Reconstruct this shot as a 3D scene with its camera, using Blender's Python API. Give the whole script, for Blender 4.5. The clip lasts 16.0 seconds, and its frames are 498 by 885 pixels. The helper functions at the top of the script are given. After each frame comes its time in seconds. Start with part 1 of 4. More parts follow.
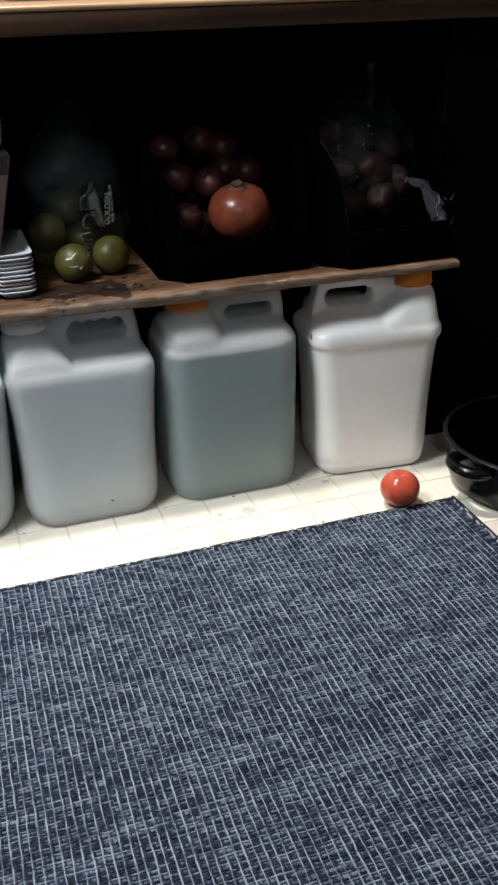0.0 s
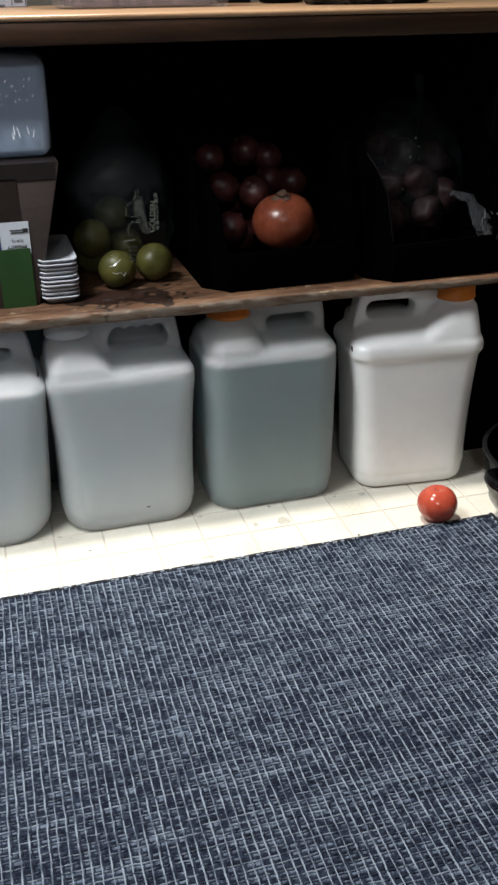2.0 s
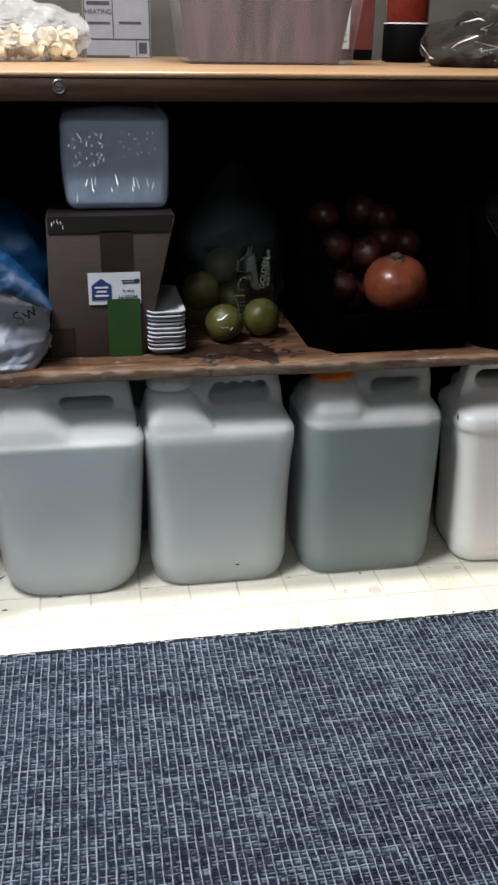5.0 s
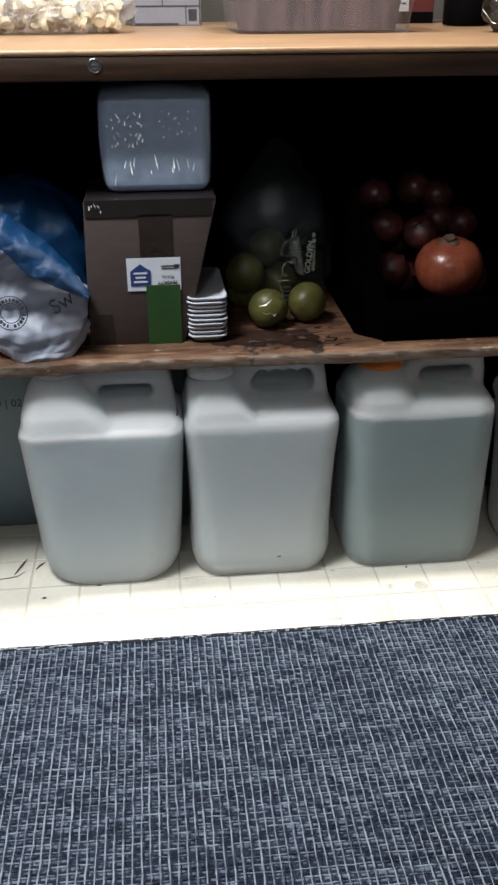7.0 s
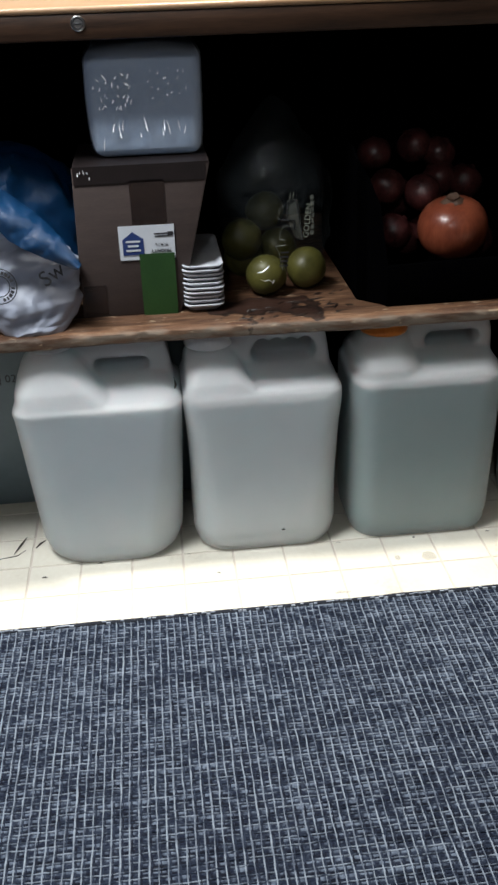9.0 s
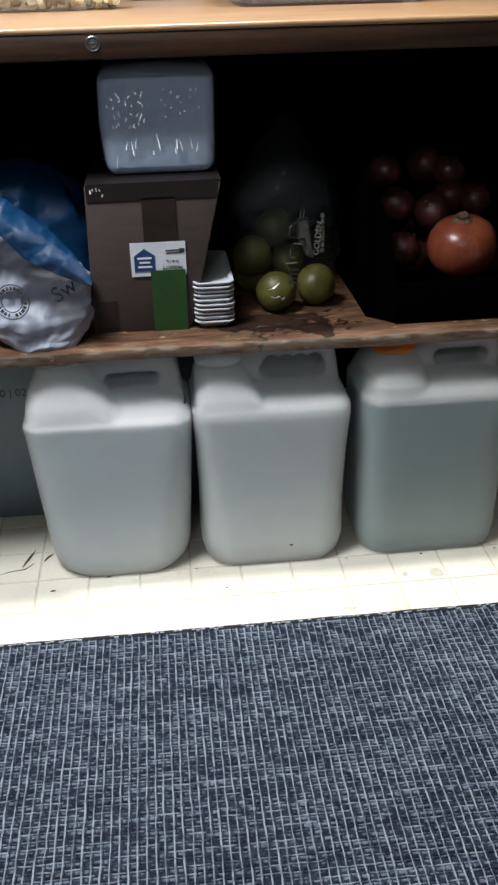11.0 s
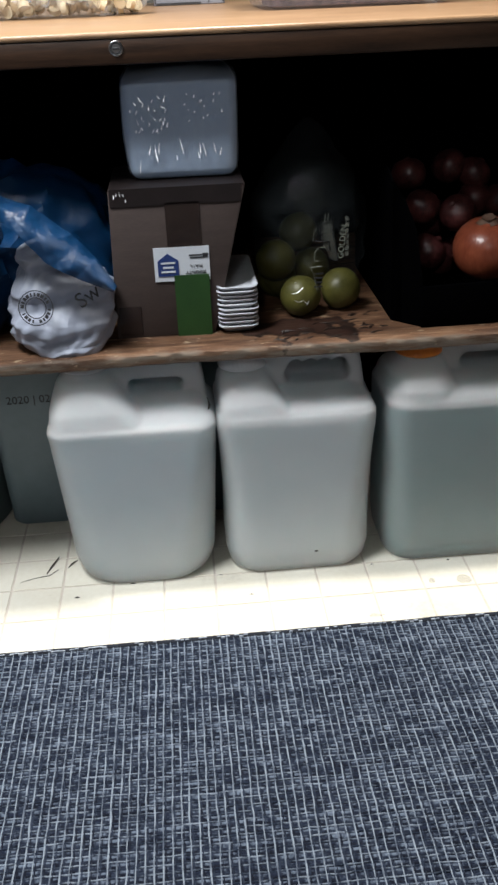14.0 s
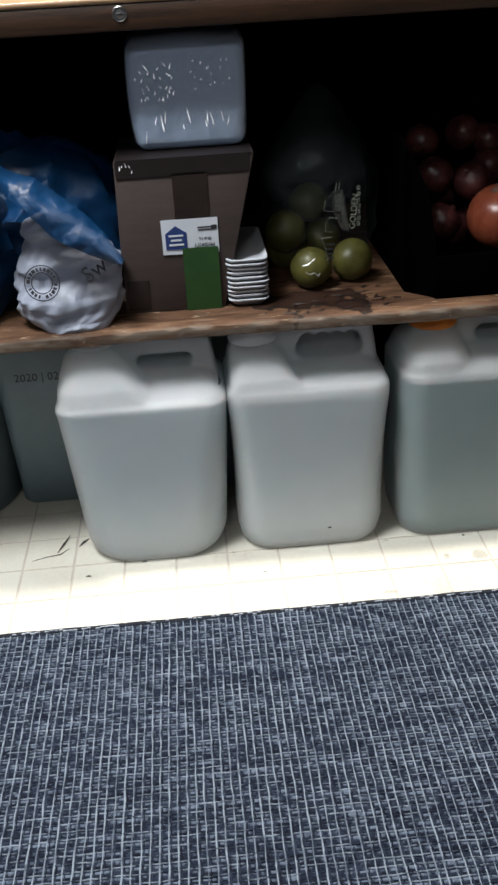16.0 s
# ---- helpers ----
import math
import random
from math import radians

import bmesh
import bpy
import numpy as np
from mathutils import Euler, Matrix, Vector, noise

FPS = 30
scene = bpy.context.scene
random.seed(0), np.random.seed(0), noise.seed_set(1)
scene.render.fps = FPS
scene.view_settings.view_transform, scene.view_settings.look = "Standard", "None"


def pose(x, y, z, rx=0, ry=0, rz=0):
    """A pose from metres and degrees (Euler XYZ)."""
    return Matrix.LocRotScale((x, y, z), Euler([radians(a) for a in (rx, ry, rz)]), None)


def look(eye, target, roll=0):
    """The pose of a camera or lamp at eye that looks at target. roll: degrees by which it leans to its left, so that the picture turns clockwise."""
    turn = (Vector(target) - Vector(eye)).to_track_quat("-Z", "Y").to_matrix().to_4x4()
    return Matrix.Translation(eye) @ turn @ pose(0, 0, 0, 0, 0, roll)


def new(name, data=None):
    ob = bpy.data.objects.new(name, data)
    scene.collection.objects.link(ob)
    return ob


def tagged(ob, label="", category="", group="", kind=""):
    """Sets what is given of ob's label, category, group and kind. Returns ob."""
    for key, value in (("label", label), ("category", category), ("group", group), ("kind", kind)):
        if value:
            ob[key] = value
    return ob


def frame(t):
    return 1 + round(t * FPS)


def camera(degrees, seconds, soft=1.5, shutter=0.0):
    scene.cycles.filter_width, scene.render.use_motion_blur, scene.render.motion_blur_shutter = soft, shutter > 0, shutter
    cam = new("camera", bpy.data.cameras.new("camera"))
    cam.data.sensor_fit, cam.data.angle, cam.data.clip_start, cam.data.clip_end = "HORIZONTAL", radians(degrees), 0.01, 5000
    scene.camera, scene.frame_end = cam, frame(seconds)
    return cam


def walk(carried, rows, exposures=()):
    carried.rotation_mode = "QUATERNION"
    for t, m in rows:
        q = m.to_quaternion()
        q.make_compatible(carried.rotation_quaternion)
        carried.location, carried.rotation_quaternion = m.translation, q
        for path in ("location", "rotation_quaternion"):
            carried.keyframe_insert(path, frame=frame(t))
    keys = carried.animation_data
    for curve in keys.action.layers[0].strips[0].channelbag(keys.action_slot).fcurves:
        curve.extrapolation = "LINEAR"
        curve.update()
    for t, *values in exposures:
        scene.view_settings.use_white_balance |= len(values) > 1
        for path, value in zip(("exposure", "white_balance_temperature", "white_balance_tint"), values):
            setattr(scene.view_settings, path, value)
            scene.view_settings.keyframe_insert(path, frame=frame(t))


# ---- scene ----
# ---- camera and its walk ----
cam = camera(30.4, 16.0, soft=2.7)
PATH = [
    (0, (0.204, -1.216, 0.778), (0.749, 0.484, -0.124), -1.6),
    (0.5, (0.204, -1.214, 0.786), (0.742, 0.499, -0.096), -1.1),
    (1, (0.2, -1.215, 0.792), (0.709, 0.506, -0.091), -1.2),
    (1.5, (0.197, -1.223, 0.786), (0.715, 0.505, -0.078), -0.8),
    (2, (0.196, -1.209, 0.781), (0.678, 0.518, -0.106), -0.9),
    (2.5, (0.198, -1.189, 0.779), (0.652, 0.537, -0.124), -0.2),
    (3, (0.208, -1.172, 0.778), (0.657, 0.56, -0.115), -0.1),
    (3.5, (0.206, -1.161, 0.786), (0.616, 0.601, -0.066), -0.4),
    (4, (0.19, -1.152, 0.786), (0.544, 0.624, -0.062), -0.2),
    (4.5, (0.179, -1.161, 0.792), (0.538, 0.625, -0.033), 0.3),
    (5, (0.178, -1.161, 0.797), (0.501, 0.639, -0.012), 0.8),
    (7.3, (0.224, -1.099, 0.822), (0.367, 0.674, -0.093), -1.5),
    (7.5, (0.227, -1.093, 0.818), (0.348, 0.675, -0.109), -2.2),
    (8, (0.227, -1.085, 0.815), (0.337, 0.684, -0.112), -2.1),
    (8.5, (0.232, -1.073, 0.816), (0.369, 0.678, -0.141), -2.0),
    (8.7, (0.228, -1.075, 0.811), (0.391, 0.674, -0.145), -2.0),
    (10.8, (0.22, -1.073, 0.825), (0.386, 0.684, -0.117), -1.3),
    (11, (0.218, -1.075, 0.821), (0.379, 0.686, -0.113), -1.5),
    (11.5, (0.216, -1.071, 0.821), (0.362, 0.693, -0.11), -1.7),
    (12, (0.217, -1.072, 0.821), (0.359, 0.696, -0.105), -2.0),
    (12.5, (0.219, -1.065, 0.818), (0.347, 0.696, -0.121), -2.2),
    (13, (0.217, -1.06, 0.815), (0.332, 0.703, -0.121), -2.5),
    (13.5, (0.216, -1.058, 0.813), (0.315, 0.704, -0.127), -2.7),
    (14, (0.214, -1.066, 0.817), (0.33, 0.705, -0.106), -2.4),
    (14.5, (0.215, -1.066, 0.817), (0.357, 0.692, -0.125), -2.2),
    (15, (0.215, -1.061, 0.815), (0.35, 0.69, -0.141), -2.4),
    (15.5, (0.218, -1.054, 0.812), (0.34, 0.689, -0.161), -2.5),
    (16, (0.215, -1.05, 0.806), (0.302, 0.699, -0.159), -3.4),
]
walk(cam, [(t, look(eye, target, roll)) for t, eye, target, roll in PATH])

# ---- world and lamps ----
world = bpy.data.worlds.new("world")
scene.world = world
world.use_nodes = True
world.node_tree.nodes["Background"].inputs[0].default_value = (0.5, 0.6, 0.8, 1)
world.node_tree.nodes["Background"].inputs[1].default_value = 0.012


def area_lamp(name, eye, target, size, watts, colour):
    data = bpy.data.lights.new(name, "AREA")
    data.shape, data.size, data.energy, data.color = "DISK", size, watts, colour
    ob = new(name, data)
    ob.matrix_world = look(eye, target)
    return ob


area_lamp("lamp_over_desk", (0.36, 0.206, 2.0), (0.36, 0.12, 0), 0.16, 43, (1.0, 0.95, 0.86))
area_lamp("lamp_of_room", (-0.20, -0.25, 1.56), (-0.17, -0.21, 0), 0.40, 26, (0.94, 0.98, 1.0))
area_lamp("lamp_far", (-0.15, -2.5, 1.95), (0.4, 0.0, 0.4), 0.10, 6.6, (0.92, 0.97, 1.0))

# ---- materials ----


def material(name, rough=0.5, metal=0.0, spec=0.5):
    m = bpy.data.materials.new(name)
    m.use_nodes = True
    nt = m.node_tree
    b = nt.nodes["Principled BSDF"]
    b.inputs["Roughness"].default_value = rough
    b.inputs["Metallic"].default_value = metal
    b.inputs["Specular IOR Level"].default_value = spec
    return m, nt, b


def node(nt, kind, **values):
    n = nt.nodes.new(kind)
    for key, v in values.items():
        if key == "op":
            n.operation = v
        else:
            n.inputs[key.replace("_", " ")].default_value = v
    return n


def coords(nt, scale=(1, 1, 1), kind="Object"):
    c = nt.nodes.new("ShaderNodeTexCoord")
    m = nt.nodes.new("ShaderNodeMapping")
    m.inputs["Scale"].default_value = scale
    nt.links.new(c.outputs[kind], m.inputs["Vector"])
    return m.outputs["Vector"]


def ramp(nt, fac, stops):
    r = nt.nodes.new("ShaderNodeValToRGB")
    e = r.color_ramp.elements
    while len(e) < len(stops):
        e.new(0.5)
    for k, (p, c) in zip(e, stops):
        k.position, k.color = p, (*c, 1)
    nt.links.new(fac, r.inputs["Fac"])
    return r.outputs["Color"]


def noise_of(nt, vec, scale, detail=4.0, rough=0.55):
    n = node(nt, "ShaderNodeTexNoise", Scale=scale, Detail=detail, Roughness=rough)
    nt.links.new(vec, n.inputs["Vector"])
    return n.outputs["Fac"]


def bump(nt, b, fac, strength, distance):
    n = node(nt, "ShaderNodeBump", Strength=strength, Distance=distance)
    nt.links.new(fac, n.inputs["Height"])
    nt.links.new(n.outputs["Normal"], b.inputs["Normal"])
    return n


def mottled(name, dark, light, scale=20.0, rough=0.5, metal=0.0, stretch=(1, 1, 1), bumps=0.15, deep=0.002, spec=0.5, fine=8.0):
    """A surface that varies between two colours at two scales, with fine relief."""
    m, nt, b = material(name, rough, metal, spec)
    v = coords(nt, stretch)
    big, small = noise_of(nt, v, scale), noise_of(nt, v, scale * fine)
    mix = node(nt, "ShaderNodeMath", op="MULTIPLY_ADD")
    nt.links.new(small, mix.inputs[0])
    mix.inputs[1].default_value = 0.35
    sc = node(nt, "ShaderNodeMath", op="MULTIPLY")
    nt.links.new(big, sc.inputs[0])
    sc.inputs[1].default_value = 0.65
    nt.links.new(sc.outputs[0], mix.inputs[2])
    nt.links.new(ramp(nt, mix.outputs[0], [(0.32, dark), (0.68, light)]), b.inputs["Base Color"])
    bump(nt, b, mix.outputs[0], bumps, deep)
    return m


def film(name, colour, clear, rough=0.12, wrinkle=60.0, deep=0.004):
    """Thin plastic film: partly see-through, with wrinkles that catch the light."""
    m, nt, b = material(name, rough)
    b.inputs["Base Color"].default_value = (*colour, 1)
    v = coords(nt)
    bump(nt, b, noise_of(nt, v, wrinkle, 3.0), 0.8, deep)
    t = nt.nodes.new("ShaderNodeBsdfTransparent")
    mix = nt.nodes.new("ShaderNodeMixShader")
    mix.inputs[0].default_value = 1 - clear
    nt.links.new(t.outputs[0], mix.inputs[1])
    nt.links.new(b.outputs[0], mix.inputs[2])
    nt.links.new(mix.outputs[0], nt.nodes["Material Output"].inputs["Surface"])
    return m


def milky(name, colour, clear, rough=0.35, soft=0.0):
    """Unpigmented polythene: milky, lets some light and the outline of its contents through."""
    m, nt, b = material(name, rough)
    v = coords(nt)
    f = noise_of(nt, v, 9.0, 5.0)
    nt.links.new(ramp(nt, f, [(0.3, tuple(0.9 * c for c in colour)), (0.7, colour)]), b.inputs["Base Color"])
    bump(nt, b, noise_of(nt, v, 35.0, 3.0), 0.10, 0.004)
    b.inputs["Subsurface Weight"].default_value = soft
    b.inputs["Subsurface Radius"].default_value = (0.9, 1.0, 1.0)
    b.inputs["Subsurface Scale"].default_value = 0.06
    tl = nt.nodes.new("ShaderNodeBsdfTranslucent")
    tl.inputs["Color"].default_value = (*colour, 1)
    tr = nt.nodes.new("ShaderNodeBsdfTransparent")
    a, c = nt.nodes.new("ShaderNodeMixShader"), nt.nodes.new("ShaderNodeMixShader")
    a.inputs[0].default_value, c.inputs[0].default_value = 0.2, clear
    nt.links.new(b.outputs[0], a.inputs[1])
    nt.links.new(tl.outputs[0], a.inputs[2])
    nt.links.new(a.outputs[0], c.inputs[1])
    nt.links.new(tr.outputs[0], c.inputs[2])
    nt.links.new(c.outputs[0], nt.nodes["Material Output"].inputs["Surface"])
    return m


def cloudy(name, dark, light, reach=0.08):
    """Cloudy liquid: light wanders a few centimetres inside it before it leaves."""
    m = mottled(name, dark, light, 5, 0.4, bumps=0.0, spec=0.2)
    b = m.node_tree.nodes["Principled BSDF"]
    b.inputs["Subsurface Weight"].default_value = 1.0
    b.inputs["Subsurface Radius"].default_value = (0.8, 1.0, 1.0)
    b.inputs["Subsurface Scale"].default_value = reach
    return m


GROUT = mottled("tile joint", (0.55, 0.48, 0.42), (0.66, 0.60, 0.53), 60, 0.7)
PLASTER = mottled("plaster wall", (0.06, 0.056, 0.052), (0.085, 0.08, 0.075), 3, 0.8)
CEILING_M = mottled("ceiling paint", (0.50, 0.49, 0.48), (0.58, 0.57, 0.56), 3, 0.85)
# Near-black: the shade of the knee space is put into the boards' colour.
SHADE_BOARD = mottled("near-black board with shade in its colour", (0.0009, 0.0009, 0.0012), (0.0024, 0.0022, 0.0028), 6, 0.8, spec=0.03, stretch=(1, 6, 1))
DESK_WOOD = mottled("varnished desk wood", (0.20, 0.115, 0.060), (0.34, 0.215, 0.125), 7, 0.32, stretch=(1, 9, 9), bumps=0.1)
DESK_EDGE = mottled("dark desk front", (0.010, 0.0045, 0.0024), (0.040, 0.019, 0.010), 7, 0.45, stretch=(1, 14, 14), bumps=0.15, spec=0.3)
NAVY = mottled("navy yarn", (0.003, 0.005, 0.010), (0.014, 0.019, 0.032), 90, 0.9, bumps=0.5, deep=0.003)
PALE_YARN = mottled("pale blue grey yarn", (0.13, 0.16, 0.22), (0.55, 0.60, 0.68), 45, 0.9, bumps=0.5, deep=0.003)
MILKY = milky("milky polythene", (0.91, 0.94, 0.96), 0.54, soft=0.9)
# Less clear than the skin: its white stands in for light scattered inside.
DRY_WALL = milky("whitened polythene above the water", (0.93, 0.95, 0.96), 0.15, soft=0.9)
MILKY_CLEAR = milky("thin milky polythene", (0.89, 0.92, 0.94), 0.70, soft=0.9)
WHITE_HDPE = mottled("white polythene", (0.86, 0.86, 0.86), (0.92, 0.92, 0.92), 8, 0.28, bumps=0.1, deep=0.004)
ORANGE = mottled("orange polythene", (0.62, 0.17, 0.02), (0.78, 0.26, 0.04), 30, 0.4)
CAP_WHITE = mottled("white cap plastic", (0.66, 0.68, 0.70), (0.76, 0.78, 0.80), 30, 0.4)
WATER_PALE = cloudy("cloudy water", (0.22, 0.32, 0.39), (0.30, 0.40, 0.465))
WATER_MILKY = cloudy("milky water", (0.30, 0.385, 0.43), (0.38, 0.455, 0.50))
WATER_TEAL = cloudy("teal tinted water", (0.060, 0.145, 0.160), (0.090, 0.190, 0.205))
CARD = mottled("brown cardboard", (0.038, 0.025, 0.022), (0.058, 0.039, 0.034), 15, 0.75, stretch=(1, 1, 5))
TAPE = film("brown parcel tape", (0.030, 0.020, 0.018), 0.30, 0.2, 40)
DARK_TAPE = mottled("dark shiny tape", (0.012, 0.009, 0.009), (0.018, 0.013, 0.013), 40, 0.45, spec=0.25)
LABEL_WHITE = mottled("label paper", (0.55, 0.58, 0.63), (0.62, 0.65, 0.70), 40, 0.6)
INK_BLUE = mottled("blue ink", (0.012, 0.030, 0.13), (0.018, 0.045, 0.18), 60, 0.6)
INK = mottled("black ink", (0.01, 0.01, 0.012), (0.03, 0.03, 0.034), 60, 0.6)
GREEN = mottled("green paper tape", (0.010, 0.046, 0.007), (0.017, 0.064, 0.011), 30, 0.6)
FOAM = mottled("white foam", (0.46, 0.48, 0.53), (0.57, 0.59, 0.64), 60, 0.7, bumps=0.2)
BLUE_FILM = film("blue bag film", (0.003, 0.042, 0.125), 0.14, 0.38, 30, 0.006)
WHITE_FILM = film("white bag film", (0.37, 0.40, 0.49), 0.12, 0.42, 30, 0.004)
CLEAR = film("clear film", (0.06, 0.07, 0.075), 0.90, 0.07, 45, 0.012)
WRAP = film("clear shrink wrap", (0.55, 0.62, 0.72), 0.66, 0.16, 85, 0.006)
TISSUE = mottled("pale blue tissue pack", (0.52, 0.67, 0.90), (0.58, 0.72, 0.93), 18, 0.8)
LIME = mottled("lime peel", (0.055, 0.052, 0.011), (0.120, 0.110, 0.026), 25, 0.45, bumps=0.35, fine=14)
ONION = mottled("brown onion skin", (0.115, 0.024, 0.012), (0.235, 0.062, 0.030), 9, 0.30, stretch=(4, 4, 0.9), bumps=0.3)
ONION_DRY = mottled("dry onion neck", (0.03, 0.014, 0.008), (0.10, 0.050, 0.028), 90, 0.7, bumps=0.5)
RED_ONION = mottled("red onion skin", (0.006, 0.0012, 0.002), (0.14, 0.040, 0.038), 18, 0.34, stretch=(2, 2, 1.4), bumps=0.45)
POTATO = mottled("red potato skin", (0.016, 0.006, 0.007), (0.038, 0.016, 0.016), 18, 0.55, bumps=0.35, spec=0.25)
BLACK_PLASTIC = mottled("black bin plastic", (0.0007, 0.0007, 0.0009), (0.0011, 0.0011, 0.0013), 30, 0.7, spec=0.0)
# Lighter and shinier than the bins, to draw one edge's glint.
GLINT_EDGE = mottled("bin edge with glint put in", (0.0012, 0.0012, 0.0015), (0.004, 0.004, 0.0045), 60, 0.3, spec=0.4)
ENAMEL = mottled("black enamel", (0.0015, 0.0015, 0.002), (0.003, 0.003, 0.0035), 25, 0.22, bumps=0.05, spec=0.3)
POT_INSIDE = mottled("dull black pot inside", (0.0012, 0.0012, 0.0014), (0.0025, 0.0025, 0.0028), 25, 0.85, spec=0.04)
RIM = mottled("worn dark rim", (0.02, 0.02, 0.022), (0.07, 0.07, 0.075), 30, 0.3, metal=0.8)
TOMATO = mottled("tomato skin", (0.40, 0.050, 0.028), (0.54, 0.105, 0.060), 10, 0.14, bumps=0.05)
STEM = mottled("tomato scar", (0.34, 0.10, 0.05), (0.45, 0.20, 0.10), 40, 0.6)
TOTE = mottled("slate blue plastic", (0.11, 0.155, 0.18), (0.145, 0.19, 0.22), 6, 0.5)
BIN_TEAL = mottled("dark teal plastic", (0.07, 0.095, 0.105), (0.10, 0.13, 0.14), 6, 0.4)
STEEL = mottled("lock steel", (0.45, 0.45, 0.46), (0.6, 0.6, 0.62), 60, 0.3, metal=1.0)
DIRT = mottled("dark crumb", (0.02, 0.016, 0.013), (0.06, 0.05, 0.04), 200, 0.9)
SMUDGE = film("grey smudge", (0.40, 0.37, 0.33), 0.86, 0.8, 150, 0.001)
CARTON_GREY = mottled("printed carton", (0.145, 0.148, 0.18), (0.18, 0.183, 0.215), 30, 0.6)
CARTON_RED = mottled("red printed carton", (0.055, 0.009, 0.009), (0.095, 0.018, 0.016), 30, 0.5)
TUB = milky("tub plastic", (0.34, 0.31, 0.33), 0.70, 0.25)
PINK = mottled("pink packets", (0.012, 0.009, 0.013), (0.17, 0.110, 0.125), 9, 0.6, stretch=(3.2, 1, 0.4), bumps=0.0, fine=2.0)
PASTA = mottled("dry pasta", (0.60, 0.50, 0.33), (0.74, 0.64, 0.46), 60, 0.6)
SAUCE = mottled("red sauce in bottle", (0.055, 0.007, 0.005), (0.10, 0.017, 0.011), 20, 0.12)
BLACK_LABEL = mottled("black paper label", (0.0014, 0.0014, 0.0016), (0.0026, 0.0026, 0.003), 30, 0.7, spec=0.03)
BLACK_FOOD = mottled("dark dried food", (0.008, 0.006, 0.006), (0.035, 0.028, 0.024), 120, 0.6, bumps=0.6)
GREY_FILM = film("crinkled grey film", (0.018, 0.018, 0.020), 0.55, 0.05, 40, 0.014)


def board_wood():
    """Old plank: brown grain, worn grey edge, dark wet stain near x = 0.40."""
    m, nt, b = material("old stained plank", 0.55, 0.0, 0.22)
    v = coords(nt, (1, 7, 7))
    g = noise_of(nt, v, 10.0, 8.0, 0.72)
    base = ramp(nt, g, [(0.30, (0.024, 0.011, 0.007)), (0.46, (0.075, 0.036, 0.020)), (0.58, (0.135, 0.070, 0.038)), (0.72, (0.24, 0.15, 0.092))])
    w = coords(nt)
    d = nt.nodes.new("ShaderNodeMapping")
    d.inputs["Location"].default_value, d.inputs["Scale"].default_value = (-0.372 * 8, -0.132 * 15, 0), (8, 15, 0.01)
    nt.links.new(w, d.inputs["Vector"])
    n = node(nt, "ShaderNodeTexNoise", Scale=24.0, Detail=6.0)
    nt.links.new(w, n.inputs["Vector"])
    length = node(nt, "ShaderNodeVectorMath", op="LENGTH")
    nt.links.new(d.outputs[0], length.inputs[0])
    s = node(nt, "ShaderNodeMath", op="MULTIPLY_ADD")
    nt.links.new(n.outputs["Fac"], s.inputs[0])
    s.inputs[1].default_value = 2.6
    nt.links.new(length.outputs["Value"], s.inputs[2])
    less = node(nt, "ShaderNodeMapRange")
    less.inputs[1].default_value, less.inputs[2].default_value, less.inputs[3].default_value, less.inputs[4].default_value = 1.84, 1.92, 0.95, 0.0
    nt.links.new(s.outputs[0], less.inputs[0])
    mix = nt.nodes.new("ShaderNodeMixRGB")
    nt.links.new(less.outputs[0], mix.inputs[0])
    chip = nt.nodes.new("ShaderNodeMixRGB")
    cn = noise_of(nt, coords(nt, (1, 3, 3)), 45.0, 5.0, 0.6)
    cr = node(nt, "ShaderNodeMapRange")
    cr.inputs[1].default_value, cr.inputs[2].default_value, cr.inputs[3].default_value, cr.inputs[4].default_value = 0.62, 0.68, 0.0, 0.8
    nt.links.new(cn, cr.inputs[0])
    nt.links.new(cr.outputs[0], chip.inputs[0])
    nt.links.new(base, chip.inputs[1])
    chip.inputs[2].default_value = (0.36, 0.27, 0.18, 1)
    worn = nt.nodes.new("ShaderNodeMixRGB")
    face = nt.nodes.new("ShaderNodeNewGeometry")
    axis = nt.nodes.new("ShaderNodeSeparateXYZ")
    nt.links.new(face.outputs["Normal"], axis.inputs[0])
    front = node(nt, "ShaderNodeMapRange")
    front.inputs[1].default_value, front.inputs[2].default_value, front.inputs[3].default_value, front.inputs[4].default_value = -0.25, -0.75, 0.0, 1.0
    nt.links.new(axis.outputs["Y"], front.inputs[0])
    flake = node(nt, "ShaderNodeMapRange")
    flake.inputs[1].default_value, flake.inputs[2].default_value, flake.inputs[3].default_value, flake.inputs[4].default_value = 0.40, 0.60, 0.15, 0.85
    nt.links.new(noise_of(nt, coords(nt, (1, 2, 5)), 26.0, 6.0, 0.65), flake.inputs[0])
    both = node(nt, "ShaderNodeMath", op="MULTIPLY")
    nt.links.new(front.outputs[0], both.inputs[0])
    nt.links.new(flake.outputs[0], both.inputs[1])
    nt.links.new(both.outputs[0], worn.inputs[0])
    nt.links.new(chip.outputs[0], worn.inputs[1])
    worn.inputs[2].default_value = (0.155, 0.13, 0.105, 1)
    nt.links.new(worn.outputs[0], mix.inputs[1])
    inner = node(nt, "ShaderNodeMapRange")
    inner.inputs[1].default_value, inner.inputs[2].default_value = 1.55, 1.78
    nt.links.new(s.outputs[0], inner.inputs[0])
    ring = nt.nodes.new("ShaderNodeMixRGB")
    nt.links.new(inner.outputs[0], ring.inputs[0])
    ring.inputs[1].default_value, ring.inputs[2].default_value = (0.026, 0.0105, 0.0065, 1), (0.007, 0.0026, 0.0017, 1)
    nt.links.new(ring.outputs[0], mix.inputs[2])
